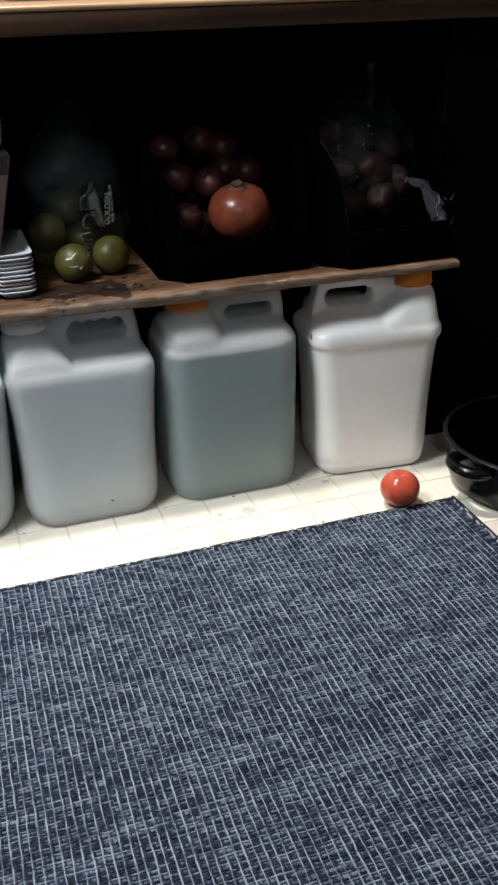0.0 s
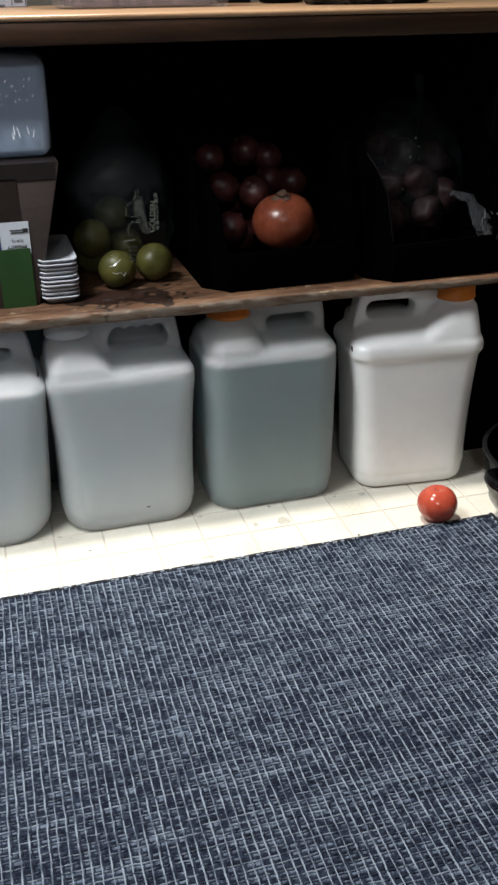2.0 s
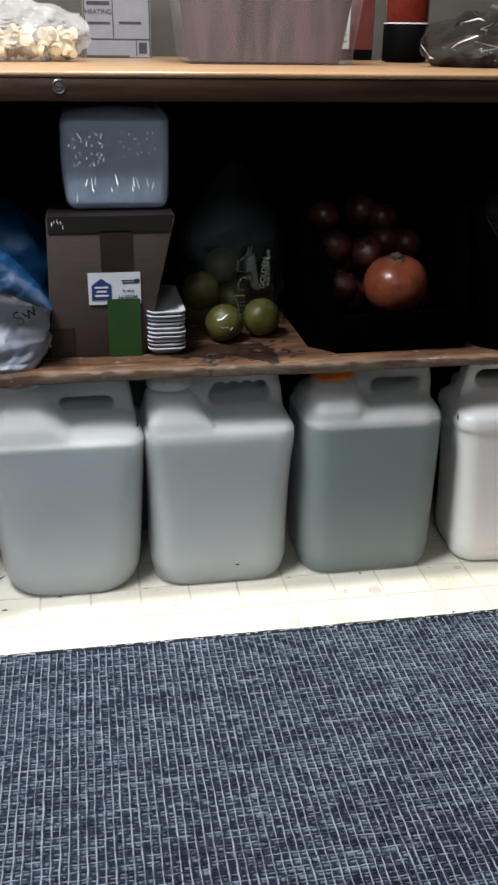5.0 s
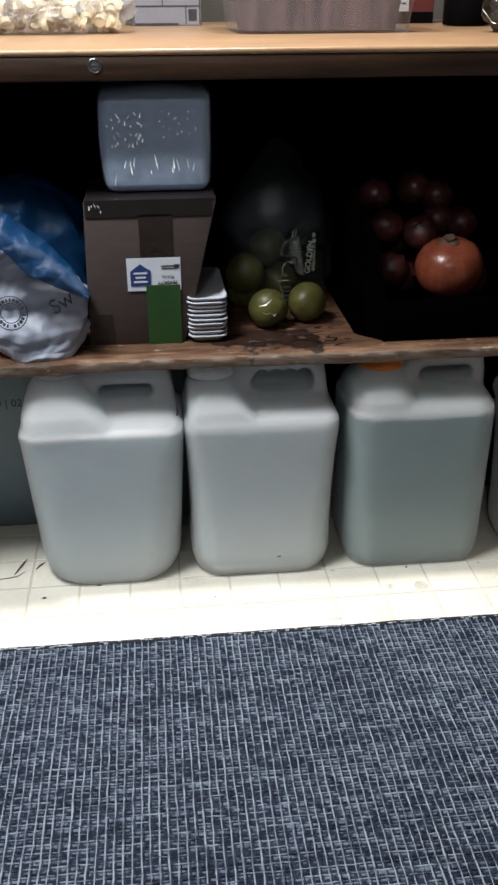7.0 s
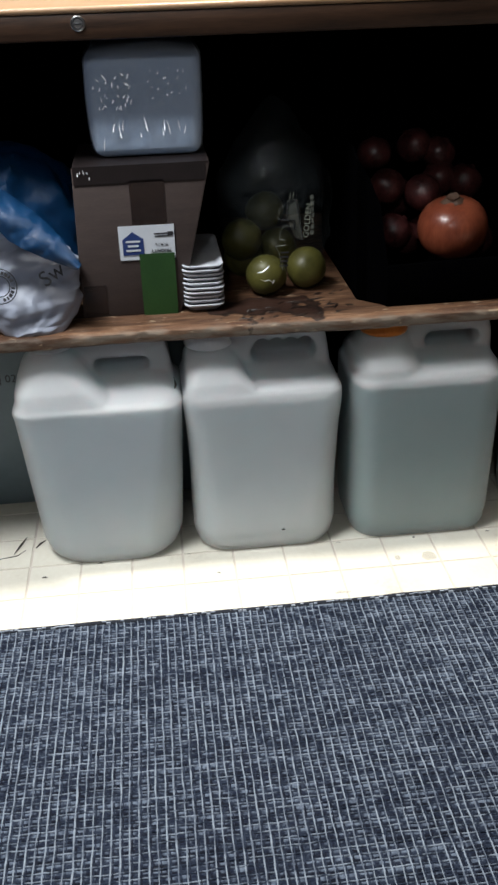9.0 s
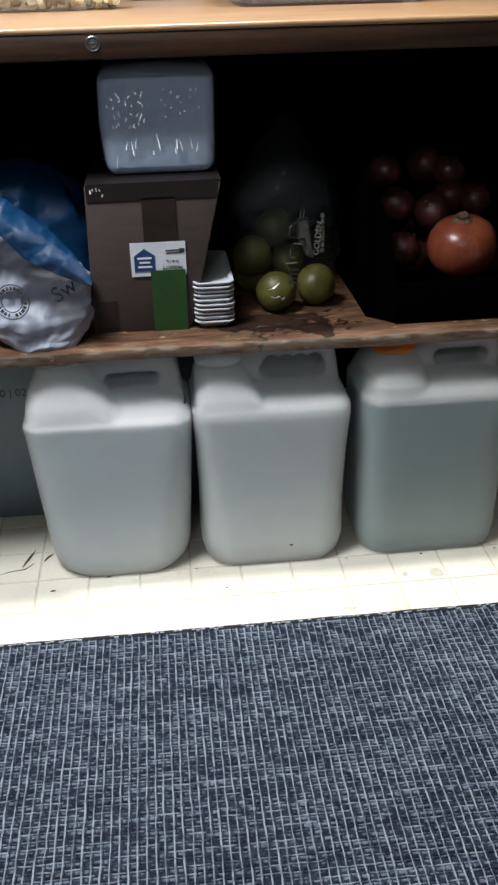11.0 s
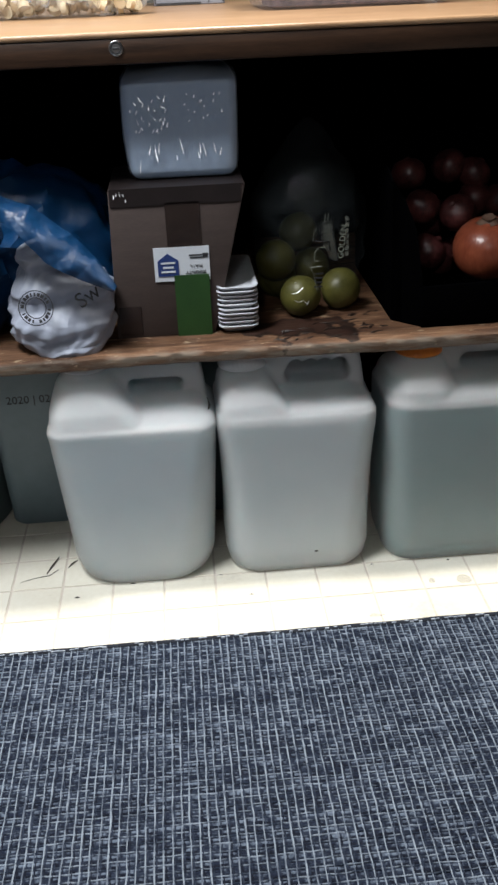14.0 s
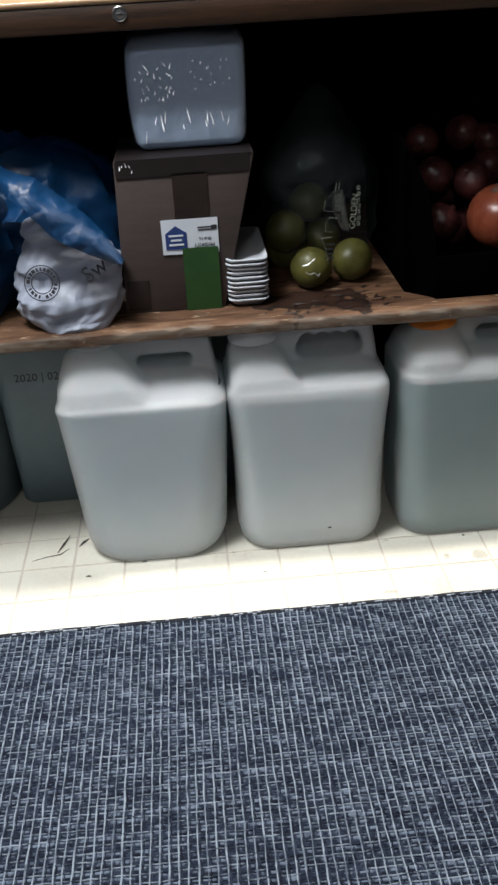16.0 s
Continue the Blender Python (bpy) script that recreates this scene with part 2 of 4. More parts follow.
    nt.links.new(mix.outputs[0], b.inputs["Base Color"])
    bump(nt, b, g, 0.7, 0.003)
    return m


# Metal instead of film, so that added folds shine as highlights.
GLINT_FOLD = mottled("metallic glint on a film fold", (0.90, 0.92, 0.94), (0.95, 0.96, 0.97), 40, 0.36, metal=0.9, bumps=0.0)
PLANK = board_wood()

# ---- builders ----


def thing(name, x, y, z, label, category, group="", turn=0.0):
    e = new(name)
    e.empty_display_size = 0.02
    e.matrix_world = pose(x, y, z, 0, 0, turn)
    return tagged(e, label, category, group)


def finish(bm, name, mat, angle=38):
    me = bpy.data.meshes.new(name)
    bmesh.ops.recalc_face_normals(bm, faces=bm.faces[:])
    bm.to_mesh(me)
    bm.free()
    me.materials.append(mat)
    for p in me.polygons:
        p.use_smooth = True
    me.set_sharp_from_angle(angle=radians(angle))
    return me


def part(name, bm, mat, parent=None, label="", m=None, angle=38):
    me = bm if isinstance(bm, bpy.types.Mesh) else finish(bm, name, mat, angle)
    ob = new(name, me)
    if parent:
        ob.parent = parent
    if m:
        ob.matrix_basis = m
    return tagged(ob, label)


def box(w, d, h, r=0.0, seg=2, x=0.0, y=0.0, z=0.0):
    """A box with rounded edges; x, y at its centre, z at its base."""
    bm = bmesh.new()
    bmesh.ops.create_cube(bm, size=1, matrix=Matrix.Translation((x, y, z + h / 2)) @ Matrix.Diagonal((w, d, h, 1)))
    if r:
        bmesh.ops.bevel(bm, geom=bm.edges[:], offset=r, segments=seg, profile=0.5, affect="EDGES")
    return bm


def ring_points(w, d, r, n=10):
    """A rounded rectangle round the origin."""
    r = min(r, w / 2 - 1e-4, d / 2 - 1e-4)
    out = []
    for k, (sx, sy) in enumerate(((1, 1), (-1, 1), (-1, -1), (1, -1))):
        for i in range(n):
            a = math.pi / 2 * (k + i / (n - 1))
            out.append((sx * (w / 2 - r) + r * math.cos(a), sy * (d / 2 - r) + r * math.sin(a)))
    return out


def loft(sections, n=10, bottom=True, top=True):
    """sections: rows of z, width, depth, corner radius, x shift, y shift."""
    bm, rings = bmesh.new(), []
    for z, w, d, r, sx, sy in sections:
        rings.append([bm.verts.new((px + sx, py + sy, z)) for px, py in ring_points(w, d, r, n)])
    for a, b in zip(rings, rings[1:]):
        for i in range(len(a)):
            j = (i + 1) % len(a)
            bm.faces.new((a[i], a[j], b[j], b[i]))
    if bottom:
        bm.faces.new(rings[0][::-1])
    if top:
        bm.faces.new(rings[-1])
    return bm


def lathe(profile, n=40):
    """profile: rows of radius, z."""
    bm, rings = bmesh.new(), []
    for r, z in profile:
        rings.append([bm.verts.new((r * math.cos(2 * math.pi * i / n), r * math.sin(2 * math.pi * i / n), z)) for i in range(n)])
    for a, b in zip(rings, rings[1:]):
        for i in range(n):
            j = (i + 1) % n
            bm.faces.new((a[i], a[j], b[j], b[i]))
    bm.faces.new(rings[0][::-1])
    bm.faces.new(rings[-1])
    return bm


def tube(points, r, n=8, flat=1.0):
    """A tube along points; flat squeezes it upright."""
    bm, rings = bmesh.new(), []
    pts = [Vector(p) for p in points]
    for k, p in enumerate(pts):
        t = (pts[min(k + 1, len(pts) - 1)] - pts[max(k - 1, 0)]).normalized()
        side = t.cross(Vector((0, 0, 1)))
        side = side.normalized() if side.length > 1e-4 else Vector((1, 0, 0))
        up = side.cross(t)
        rk = r[k] if isinstance(r, (list, tuple)) else r
        rings.append([bm.verts.new(p + rk * (math.cos(2 * math.pi * i / n) * side + flat * math.sin(2 * math.pi * i / n) * up)) for i in range(n)])
    for a, b in zip(rings, rings[1:]):
        for i in range(n):
            j = (i + 1) % n
            bm.faces.new((a[i], a[j], b[j], b[i]))
    bm.faces.new(rings[0][::-1])
    bm.faces.new(rings[-1])
    return bm


def blob(rx, ry, rz, amp=0.0, freq=10.0, sub=4, seed=0.0, base=None, ridged=False):
    """A lumpy closed form, flattened at its base where base is given."""
    bm = bmesh.new()
    bmesh.ops.create_icosphere(bm, subdivisions=sub, radius=1)
    for v in bm.verts:
        u = v.co.normalized()
        p = Vector((u.x * rx, u.y * ry, u.z * rz))
        q = p * freq + Vector((seed, seed * 1.7, seed * 0.6))
        f = noise.noise(q) + 0.5 * noise.noise(q * 2.3)
        if ridged:
            f = 0.6 - 1.6 * abs(noise.noise(q)) - 0.7 * abs(noise.noise(q * 2.1))
        p = p + u * amp * f
        if base is not None:
            p.z = max(p.z, base)
        v.co = p
    return bm


def cut(first, other, how):
    """The union or difference of two closed forms, as a new bmesh."""
    obs = []
    for bm in (first, other):
        me = bpy.data.meshes.new("work")
        bmesh.ops.recalc_face_normals(bm, faces=bm.faces[:])
        bm.to_mesh(me)
        bm.free()
        obs.append(new("work", me))
    mod = obs[0].modifiers.new("work", "BOOLEAN")
    mod.operation, mod.object, mod.solver = how, obs[1], "EXACT"
    bpy.context.view_layer.update()
    done = bpy.data.meshes.new_from_object(obs[0].evaluated_get(bpy.context.evaluated_depsgraph_get()))
    out = bmesh.new()
    out.from_mesh(done)
    for o in obs:
        me = o.data
        bpy.data.objects.remove(o)
        bpy.data.meshes.remove(me)
    bpy.data.meshes.remove(done)
    return out


def lettering(text, size, mat, parent, m, deep=0.0004, name="lettering"):
    cu = bpy.data.curves.new("work", "FONT")
    cu.body, cu.size, cu.extrude, cu.resolution_u = text, size, deep, 3
    cu.align_x, cu.align_y = "CENTER", "CENTER"
    ob = new("work", cu)
    bpy.context.view_layer.update()
    me = bpy.data.meshes.new_from_object(ob.evaluated_get(bpy.context.evaluated_depsgraph_get()))
    bpy.data.objects.remove(ob)
    me.materials.clear()
    me.materials.append(mat)
    return part(name, me, mat, parent, m=m)


def plate(w, h, x, z, y, deep=0.0008):
    """A thin upright sheet whose back lies at y and that faces -y."""
    return box(w, deep, h, 0, 1, x, y - deep / 2, z)


def sliver(parent, rng, c, length, width, lean, name="wrinkle"):
    """A flat metallic sliver set as the glint of a film fold, turned to mirror lamp_far, thin and pointed."""
    n = Vector((-0.12 + rng.uniform(-0.10, 0.10), -0.94, 0.30 + rng.uniform(-0.10, 0.10))).normalized()
    along = Vector((math.sin(lean), 0, math.cos(lean)))
    along = (along - n * along.dot(n)).normalized()
    side = n.cross(along)
    bend = rng.uniform(-0.18, 0.18) * length
    rim = [(-0.5, 0.0), (-0.25, 0.5), (0.1, 0.4), (0.5, 0.0), (0.1, -0.35), (-0.25, -0.5)]
    bm = bmesh.new()
    top = [bm.verts.new(Vector(c) + along * length * u + side * (width * w + bend * (0.25 - u * u))) for u, w in rim]
    low = [bm.verts.new(v.co - n * 0.0012) for v in top]
    bm.faces.new(top)
    bm.faces.new(low[::-1])
    for k in range(6):
        bm.faces.new((top[k], low[k], low[(k + 1) % 6], top[(k + 1) % 6]))
    part(name, bm, GLINT_FOLD, parent)


def wrinkles(parent, rng, count, place, length):
    """Slivers that stand in for glints on folds in a plastic film. place(u, v) gives a point on the film for u, v in
    0..1.
    """
    for k in range(count):
        sliver(parent, rng, place(rng.random(), rng.random()), length * rng.uniform(0.5, 1.2), rng.uniform(0.0006, 0.0012), rng.uniform(-0.7, 0.7))


# ---- floor, walls, ceiling ----
T = 0.0762
floor = tagged(part("floor", box(6.2, 5.2, 0.06, 0, 1, 0.2, -1.4, -0.0612), GROUT), "cream vinyl floor with a three inch square pattern", "floor", kind="structure")
for name, w, d, x, y in (("wall_north", 6.2, 0.1, 0.2, 1.17), ("wall_south", 6.2, 0.1, 0.2, -4.0), ("wall_west", 0.1, 5.2, -2.95, -1.4), ("wall_east", 0.1, 5.2, 3.35, -1.4)):
    tagged(part(name, box(w, d, 2.46, 0, 1, x, y, -0.06), PLASTER), "plain painted room wall", "wall", kind="structure")
tagged(part("ceiling", box(6.4, 5.4, 0.08, 0, 1, 0.2, -1.4, 2.4), CEILING_M), "plain white ceiling", "ceiling", kind="structure")

# ---- desk ----
DESK_Z, DESK_Y = 0.755, 0.112
desk = thing("desk", 0.2, 0.3, 0, "varnished wooden desk with dark underside and open knee space", "desk")
desk_inv = Matrix.Translation((-0.2, -0.3, 0))


def desk_part(name, bm, mat, label=""):
    bm.transform(desk_inv)
    return part(name, bm, mat, desk, label)


desk_part("desktop", box(2.5, 0.95, 0.008, 0.0035, 3, 0.25, DESK_Y + 0.475, DESK_Z - 0.008), DESK_WOOD, "light varnished desktop with a rounded front edge")
front_rail = desk_part("front_rail", box(2.49, 0.022, 0.029, 0.003, 2, 0.25, DESK_Y + 0.0125, DESK_Z - 0.037), DESK_EDGE, "dark wooden front rail with a lock")
# Boards below carry the under-desk shade as near-black colour.
desk_part("underside", box(2.44, 0.90, 0.014, 0, 1, 0.25, DESK_Y + 0.476, DESK_Z - 0.0225), SHADE_BOARD)
desk_part("back_panel", box(2.44, 0.014, DESK_Z - 0.0225, 0, 1, 0.25, 0.70, 0), SHADE_BOARD, "dark back panel")
desk_part("side_panel", box(0.02, 0.56, DESK_Z - 0.0225, 0, 1, 1.30, 0.412, 0), SHADE_BOARD, "dark side panel")
desk_part("drawer_pedestal", box(0.30, 0.50, DESK_Z - 0.0225, 0.002, 1, 1.138, 0.405, 0), SHADE_BOARD, "dark drawer pedestal")
desk_part("side_panel", box(0.02, 0.56, DESK_Z - 0.0225, 0, 1, -0.96, 0.412, 0), SHADE_BOARD, "dark side panel")
lock = part("lock", lathe([(0.0086, 0), (0.0086, 0.0012), (0.0076, 0.0022), (0.0068, 0.0012), (0.0050, 0.0013), (0.0001, 0.0015)], 28), STEEL, front_rail, "round steel cylinder lock", pose(-0.046, DESK_Y + 0.0018 - 0.3, 0.7365, 90, 0, 0))
part("groove", lathe([(0.0052, 0.0013), (0.0052, 0.0021), (0.0066, 0.0021), (0.0066, 0.0013)], 28), INK, front_rail, "dark groove round the lock barrel", pose(-0.046, DESK_Y + 0.0018 - 0.3, 0.7365, 90, 0, 0))
part("keyhole", box(0.0085, 0.0014, 0.0022, 0.0005, 1, -0.046, DESK_Y - 0.0002 - 0.3, 0.7354), INK, front_rail)

# ---- lower shelf ----
SHELF_Z, SHELF_Y = 0.365, 0.070


def plank_z(x):
    """The top of the plank, which sags a little between the caps."""
    return SHELF_Z + 0.001 * math.sin(4 * x)


bm = bmesh.new()
nx = 220
rows_of = []
for i in range(nx + 1):
    x = -0.72 + (0.978 + 0.72) * i / nx
    wob = 0.005 * noise.noise(Vector((x * 3, 0, 0))) + 0.002 * noise.noise(Vector((x * 22, 3, 0))) + 0.0016 * noise.noise(Vector((x * 75, 8, 0)))
    yf = SHELF_Y + wob - 0.012 * max(0, x - 0.6) / 0.37
    lip = 0.0026 + 0.0022 * noise.noise(Vector((x * 48, 9, 0)))
    th = 0.018 + 0.0012 * noise.noise(Vector((x * 9, 5, 0))) + 0.001 * noise.noise(Vector((x * 60, 2, 0)))
    th -= 0.005 * max(0, x - 0.6) / 0.37
    sz = plank_z(x)
    rows_of.append([bm.verts.new(c) for c in ((x, 0.62, sz), (x, yf + 0.006, sz), (x, yf + 0.0015, sz - lip), (x, yf, sz - 0.007), (x, yf + 0.001, sz - th + 0.003), (x, yf + 0.005, sz - th), (x, 0.62, sz - 0.018))])
for a, b in zip(rows_of, rows_of[1:]):
    for k in range(7):
        bm.faces.new((a[k], a[(k + 1) % 7], b[(k + 1) % 7], b[k]))
bm.faces.new(rows_of[0])
bm.faces.new(rows_of[-1][::-1])
plank = tagged(part("plank", bm, PLANK), "old brown plank with a dark wet stain, laid across jugs", "plank")
SPLINTER = mottled("dark wet splinter", (0.008, 0.004, 0.003), (0.022, 0.010, 0.007), 90, 0.5)
splinter_rng = random.Random(77)
for k in range(30):
    u = splinter_rng.random()
    px, py = 0.335 + 0.155 * u, 0.088 + 0.075 * splinter_rng.random() * (0.4 + u)
    ang, l = splinter_rng.uniform(-0.2, 1.1), splinter_rng.uniform(0.004, 0.011)
    dx, dy = l * math.cos(ang), l * math.sin(ang)
    pz = plank_z(px) + 0.0002
    ch = part("splinter", tube([(px - dx, py - dy, pz), (px - 0.2 * dx, py + 0.1 * dy, pz + 0.0006), (px + dx, py + dy, pz)], [0.0004, splinter_rng.uniform(0.0010, 0.0024), 0.0004], 6, 0.5), SPLINTER)
    tagged(ch, "small dark wet flake on the stained plank", "flake", "flakes round the stain")

# ---- jugs ----


def moulded(forms, voxel=0.0026, rounds=7):
    """Blow-moulded skin over several overlapping closed forms: one surface with soft edges."""
    me = bpy.data.meshes.new("work")
    whole = bmesh.new()
    for bm in forms:
        bmesh.ops.recalc_face_normals(bm, faces=bm.faces[:])
        bm.to_mesh(me)
        bm.free()
        whole.from_mesh(me)
    whole.to_mesh(me)
    whole.free()
    ob = new("work", me)
    rm = ob.modifiers.new("skin", "REMESH")
    rm.mode, rm.voxel_size = "VOXEL", voxel
    sm = ob.modifiers.new("soft", "SMOOTH")
    sm.factor, sm.iterations = 0.5, rounds
    bpy.context.view_layer.update()
    done = bpy.data.meshes.new_from_object(ob.evaluated_get(bpy.context.evaluated_depsgraph_get()))
    out = bmesh.new()
    out.from_mesh(done)
    bpy.data.objects.remove(ob)
    bpy.data.meshes.remove(me)
    bpy.data.meshes.remove(done)
    return out


def lining(skin, gap, level, keep_low):
    """What lies inside a skin, a little way in, below or above a level."""
    bm = skin.copy()
    bm.normal_update()
    for v, n in [(v, v.normal.copy()) for v in bm.verts]:
        v.co -= n * gap
    bmesh.ops.bisect_plane(bm, geom=bm.verts[:] + bm.edges[:] + bm.faces[:], dist=1e-6, plane_co=(0, 0, level), plane_no=(0, 0, 1), clear_outer=keep_low, clear_inner=not keep_low)
    if keep_low:
        bmesh.ops.holes_fill(bm, edges=[e for e in bm.edges if e.is_boundary], sides=0)
    return bm


def slab(outline, y, deep):
    """A closed upright slab of an outline of x, z points, deep along y."""
    bm = bmesh.new()
    a = [bm.verts.new((px, y - deep / 2, pz)) for px, pz in outline]
    b = [bm.verts.new((px, y + deep / 2, pz)) for px, pz in outline]
    bm.faces.new(a)
    bm.faces.new(b[::-1])
    for k in range(len(a)):
        j = (k + 1) % len(a)
        bm.faces.new((a[k], b[k], b[j], a[j]))
    return bm


def jug(x, y, w, d, h, zs, cap_x, hole, body, cap, label, level=0.0, water=None, turn=0.0, ledge=0.0, cap_z=0.30, low=0.95, scallop=False, r=0.03, reach=0.03, foot=0.010, grip=0.044, waist=0.0, dish=0.5, neck_r=0.014, apex=0.0, band=0.0, hump=0.01, bulge=2.6, inset=0.07, puff=1.5):
    """A blow-moulded jug: body, hipped shoulder, ridge handle with a grip hole, neck and screw cap.
    zs: the shoulder's height; hole: centre, width, height and base of the grip; reach: how far the neck's foot runs towards the middle."""
    t = thing("jug", x, y, 0, label, "jug", "jugs under the plank", turn)
    wl, dl = w * low, d * (low + 1) / 2
    rf = r + foot
    rows = [(0, wl - 1.4 * foot - 0.026, dl - 0.024, rf * 0.8, 0, 0), (0.003, wl - 0.9 * foot - 0.012, dl - 0.011, rf * 0.9, 0, 0), (0.010, wl - 0.45 * foot - 0.004, dl - 0.004, rf, 0, 0), (0.020, wl - 0.18 * foot - 0.002, dl - 0.002, rf, 0, 0), (0.024, wl - 0.1 * foot - 0.004, dl - 0.004, rf, 0, 0), (0.029, wl - 0.05 * foot - 0.001, dl - 0.001, rf, 0, 0), (0.036, wl, dl, rf, 0, 0)]
    for k in range(1, 9):
        f = k / 8
        pinch = waist * math.sin(math.pi * f) ** 0.7
        rows.append((0.036 + (zs - 0.016 - 0.036) * f, wl + (w - wl - ledge) * f - pinch, dl + (d - dl - ledge) * f - pinch * 0.8, rf + (r - rf) * f, 0, 0))
    rows += [(zs - 0.009, w - ledge * 0.75, d - ledge * 0.75, r, 0, 0), (zs - 0.003, w - ledge * 0.1, d - ledge * 0.1, r, 0, 0), (zs + 0.004, w, d, r, 0, 0), (zs + 0.004 + band, w - 0.002, d - 0.003, r, 0, 0), (zs + 0.010 + band, w - 0.008, d - 0.012, r, 0, 0)]
    hx, hw, hh, hz = hole
    zt = hz - 0.003
    for f in (0.25, 0.5, 0.75, 1.0):
        g = f ** dish
        rows.append((zs + 0.010 + band + (zt - zs - 0.010 - band) * f, w - 0.008 - (2 * w * inset) * f, (d - 0.012) * (1 - g) + (grip + 0.008) * g, r + (0.024 - r) * f, 0, 0.004 * f))
    hull = loft(rows)
    side = 1 if cap_x < 0 else -1
    out_x = -side * w * 0.385
    far = side * w * (0.49 - inset)
    edge = [(out_x, zs + 0.004), (side * (w * 0.5 - 0.008), zs + 0.004), (far + side * w * 0.02, h - 0.036), (far, h - 0.012), (far - side * 0.012, h - 0.002), (far - side * 0.030, h), (cap_x + side * 0.034, h - apex), (cap_x, h - 0.014 - apex), (out_x, h - 0.022)]
    grip_form = slab(edge if side > 0 else edge[::-1], 0.004, grip)
    sl = loft([(-0.2, hw, hh, hh * 0.46, 0, 0), (0.2, hw, hh, hh * 0.46, 0, 0)], 8)
    sl.transform(pose(hx, 0, hz + hh / 2, 90, 0, 0))
    grip_form = cut(grip_form, sl, "DIFFERENCE")
    if scallop:
        for k in range(4):
            c = lathe([(hw * 0.125, -0.2), (hw * 0.125, 0.2)], 20)
            c.transform(pose(hx + hw * (-0.33 + 0.22 * k), 0, hz + hh - 0.0050, 90, 0, 0))
            grip_form = cut(grip_form, c, "DIFFERENCE")
    nk = []
    a0, b0 = -side * (w / 2 - 0.005), side * reach
    for f in (0.0, 0.35, 0.7, 1.0):
        z = zs + 0.006 + (cap_z - 0.010 - zs - 0.006) * f
        xa, xb = a0 + (cap_x - side * 0.035 - a0) * f ** bulge, b0 + (cap_x + side * 0.036 - b0) * f ** 0.8
        nk.append((z, abs(xb - xa), (d - 0.008) * (1 - f ** puff) + 0.080 * f ** puff, neck_r + (0.032 - neck_r) * f, (xa + xb) / 2, -0.008 * f))
    nk += [(cap_z - 0.004, 0.062, 0.062, 0.030, cap_x, -0.008), (cap_z + 0.006, 0.058, 0.058, 0.0285, cap_x, -0.008)]
    back = loft([(zs, hw + 0.03, 0.07, 0.02, 0, 0), (hz, hw + 0.024, 0.046, 0.02, 0, 0), (hz + hump, hw + 0.016, 0.022, 0.010, 0, 0.004)], 8)
    back.transform(Matrix.Translation((hx - 0.006, 0.042, 0)))
    skin = moulded([hull, grip_form, loft(nk), back], rounds=9)
    if water:
        part("water", lining(skin, 0.0045, level, True), water, t, "still water seen through the plastic", angle=70)
        # Extra layer that brightens the empty part in place of scattered light.
        part("dry_wall", lining(skin, 0.0020, level + 0.002, False), DRY_WALL, t, "inner layer above the water, whitened for light scattered inside", angle=70)
    part("body", skin, body, t, angle=70)
    top = plank_z(x + cap_x) - 0.0186
    cp = lathe([(0.030, cap_z), (0.0335, cap_z + 0.001), (0.0345, cap_z + 0.003), (0.0338, cap_z + 0.006), (0.0325, cap_z + 0.008), (0.0325, top - 0.004), (0.031, top - 0.0005), (0.027, top)], 96)
    for v in cp.verts:
        a = math.atan2(v.co.y, v.co.x)
        if v.co.z > cap_z + 0.007:
            s = 1 + 0.014 * math.cos(32 * a)
            v.co.x, v.co.y = v.co.x * s, v.co.y * s
    part("cap", cp, cap, t, m=pose(cap_x, -0.008, 0))
    return t


JW = "milky plastic jug of cloudy water on the floor, "
jug_a = jug(0.127, 0.141, 0.237, 0.160, 0.341, 0.252, -0.060, (0.036, 0.078, 0.020, 0.288), MILKY, CAP_WHITE, JW + "plain grip", 0.251, WATER_PALE, hump=0.012, low=0.90, cap_z=0.330, r=0.030, foot=0.030, ledge=0.004, reach=0.030, dish=1.0, neck_r=0.026)
jug_b = jug(0.3585, 0.144, 0.227, 0.158, 0.341, 0.256, -0.0715, (0.0355, 0.094, 0.029, 0.285), MILKY, CAP_WHITE, JW + "white cap", 0.246, WATER_MILKY, scallop=True, low=0.96, cap_z=0.317, r=0.026, foot=0.018, reach=-0.004, dish=0.42, waist=0.006, neck_r=0.010, hump=0.024)
jug_c = jug(0.598, 0.146, 0.223, 0.160, 0.342, 0.262, -0.057, (0.044, 0.080, 0.022, 0.291), MILKY_CLEAR, ORANGE, "translucent plastic jug of teal tinted water with orange cap", 0.254, WATER_TEAL, low=0.985, cap_z=0.319, r=0.036, foot=0.006, reach=-0.004, dish=1.5, puff=2.2, neck_r=0.034, waist=0.0, hump=0.012, bulge=4.0, inset=0.05)
jug_d = jug(0.852, 0.135, 0.229, 0.158, 0.342, 0.244, 0.076, (-0.036, 0.084, 0.030, 0.290), WHITE_HDPE, ORANGE, "opaque white plastic jug with orange cap and ledged shoulder", ledge=0.011, turn=-5.0, inset=0.095, bulge=2.0, cap_z=0.317, low=0.885, r=0.030, foot=0.006, reach=0.022, dish=0.9, grip=0.036, waist=0.004, neck_r=0.026, apex=0.010, band=0.010, hump=0.003)
part("scuff", tube([(0.106, -0.045, 0.262), (0.110, -0.040, 0.272), (0.108, -0.040, 0.284)], [0.0008, 0.0018, 0.0006], 6), DIRT, jug_a, "dark scuff on the shoulder")
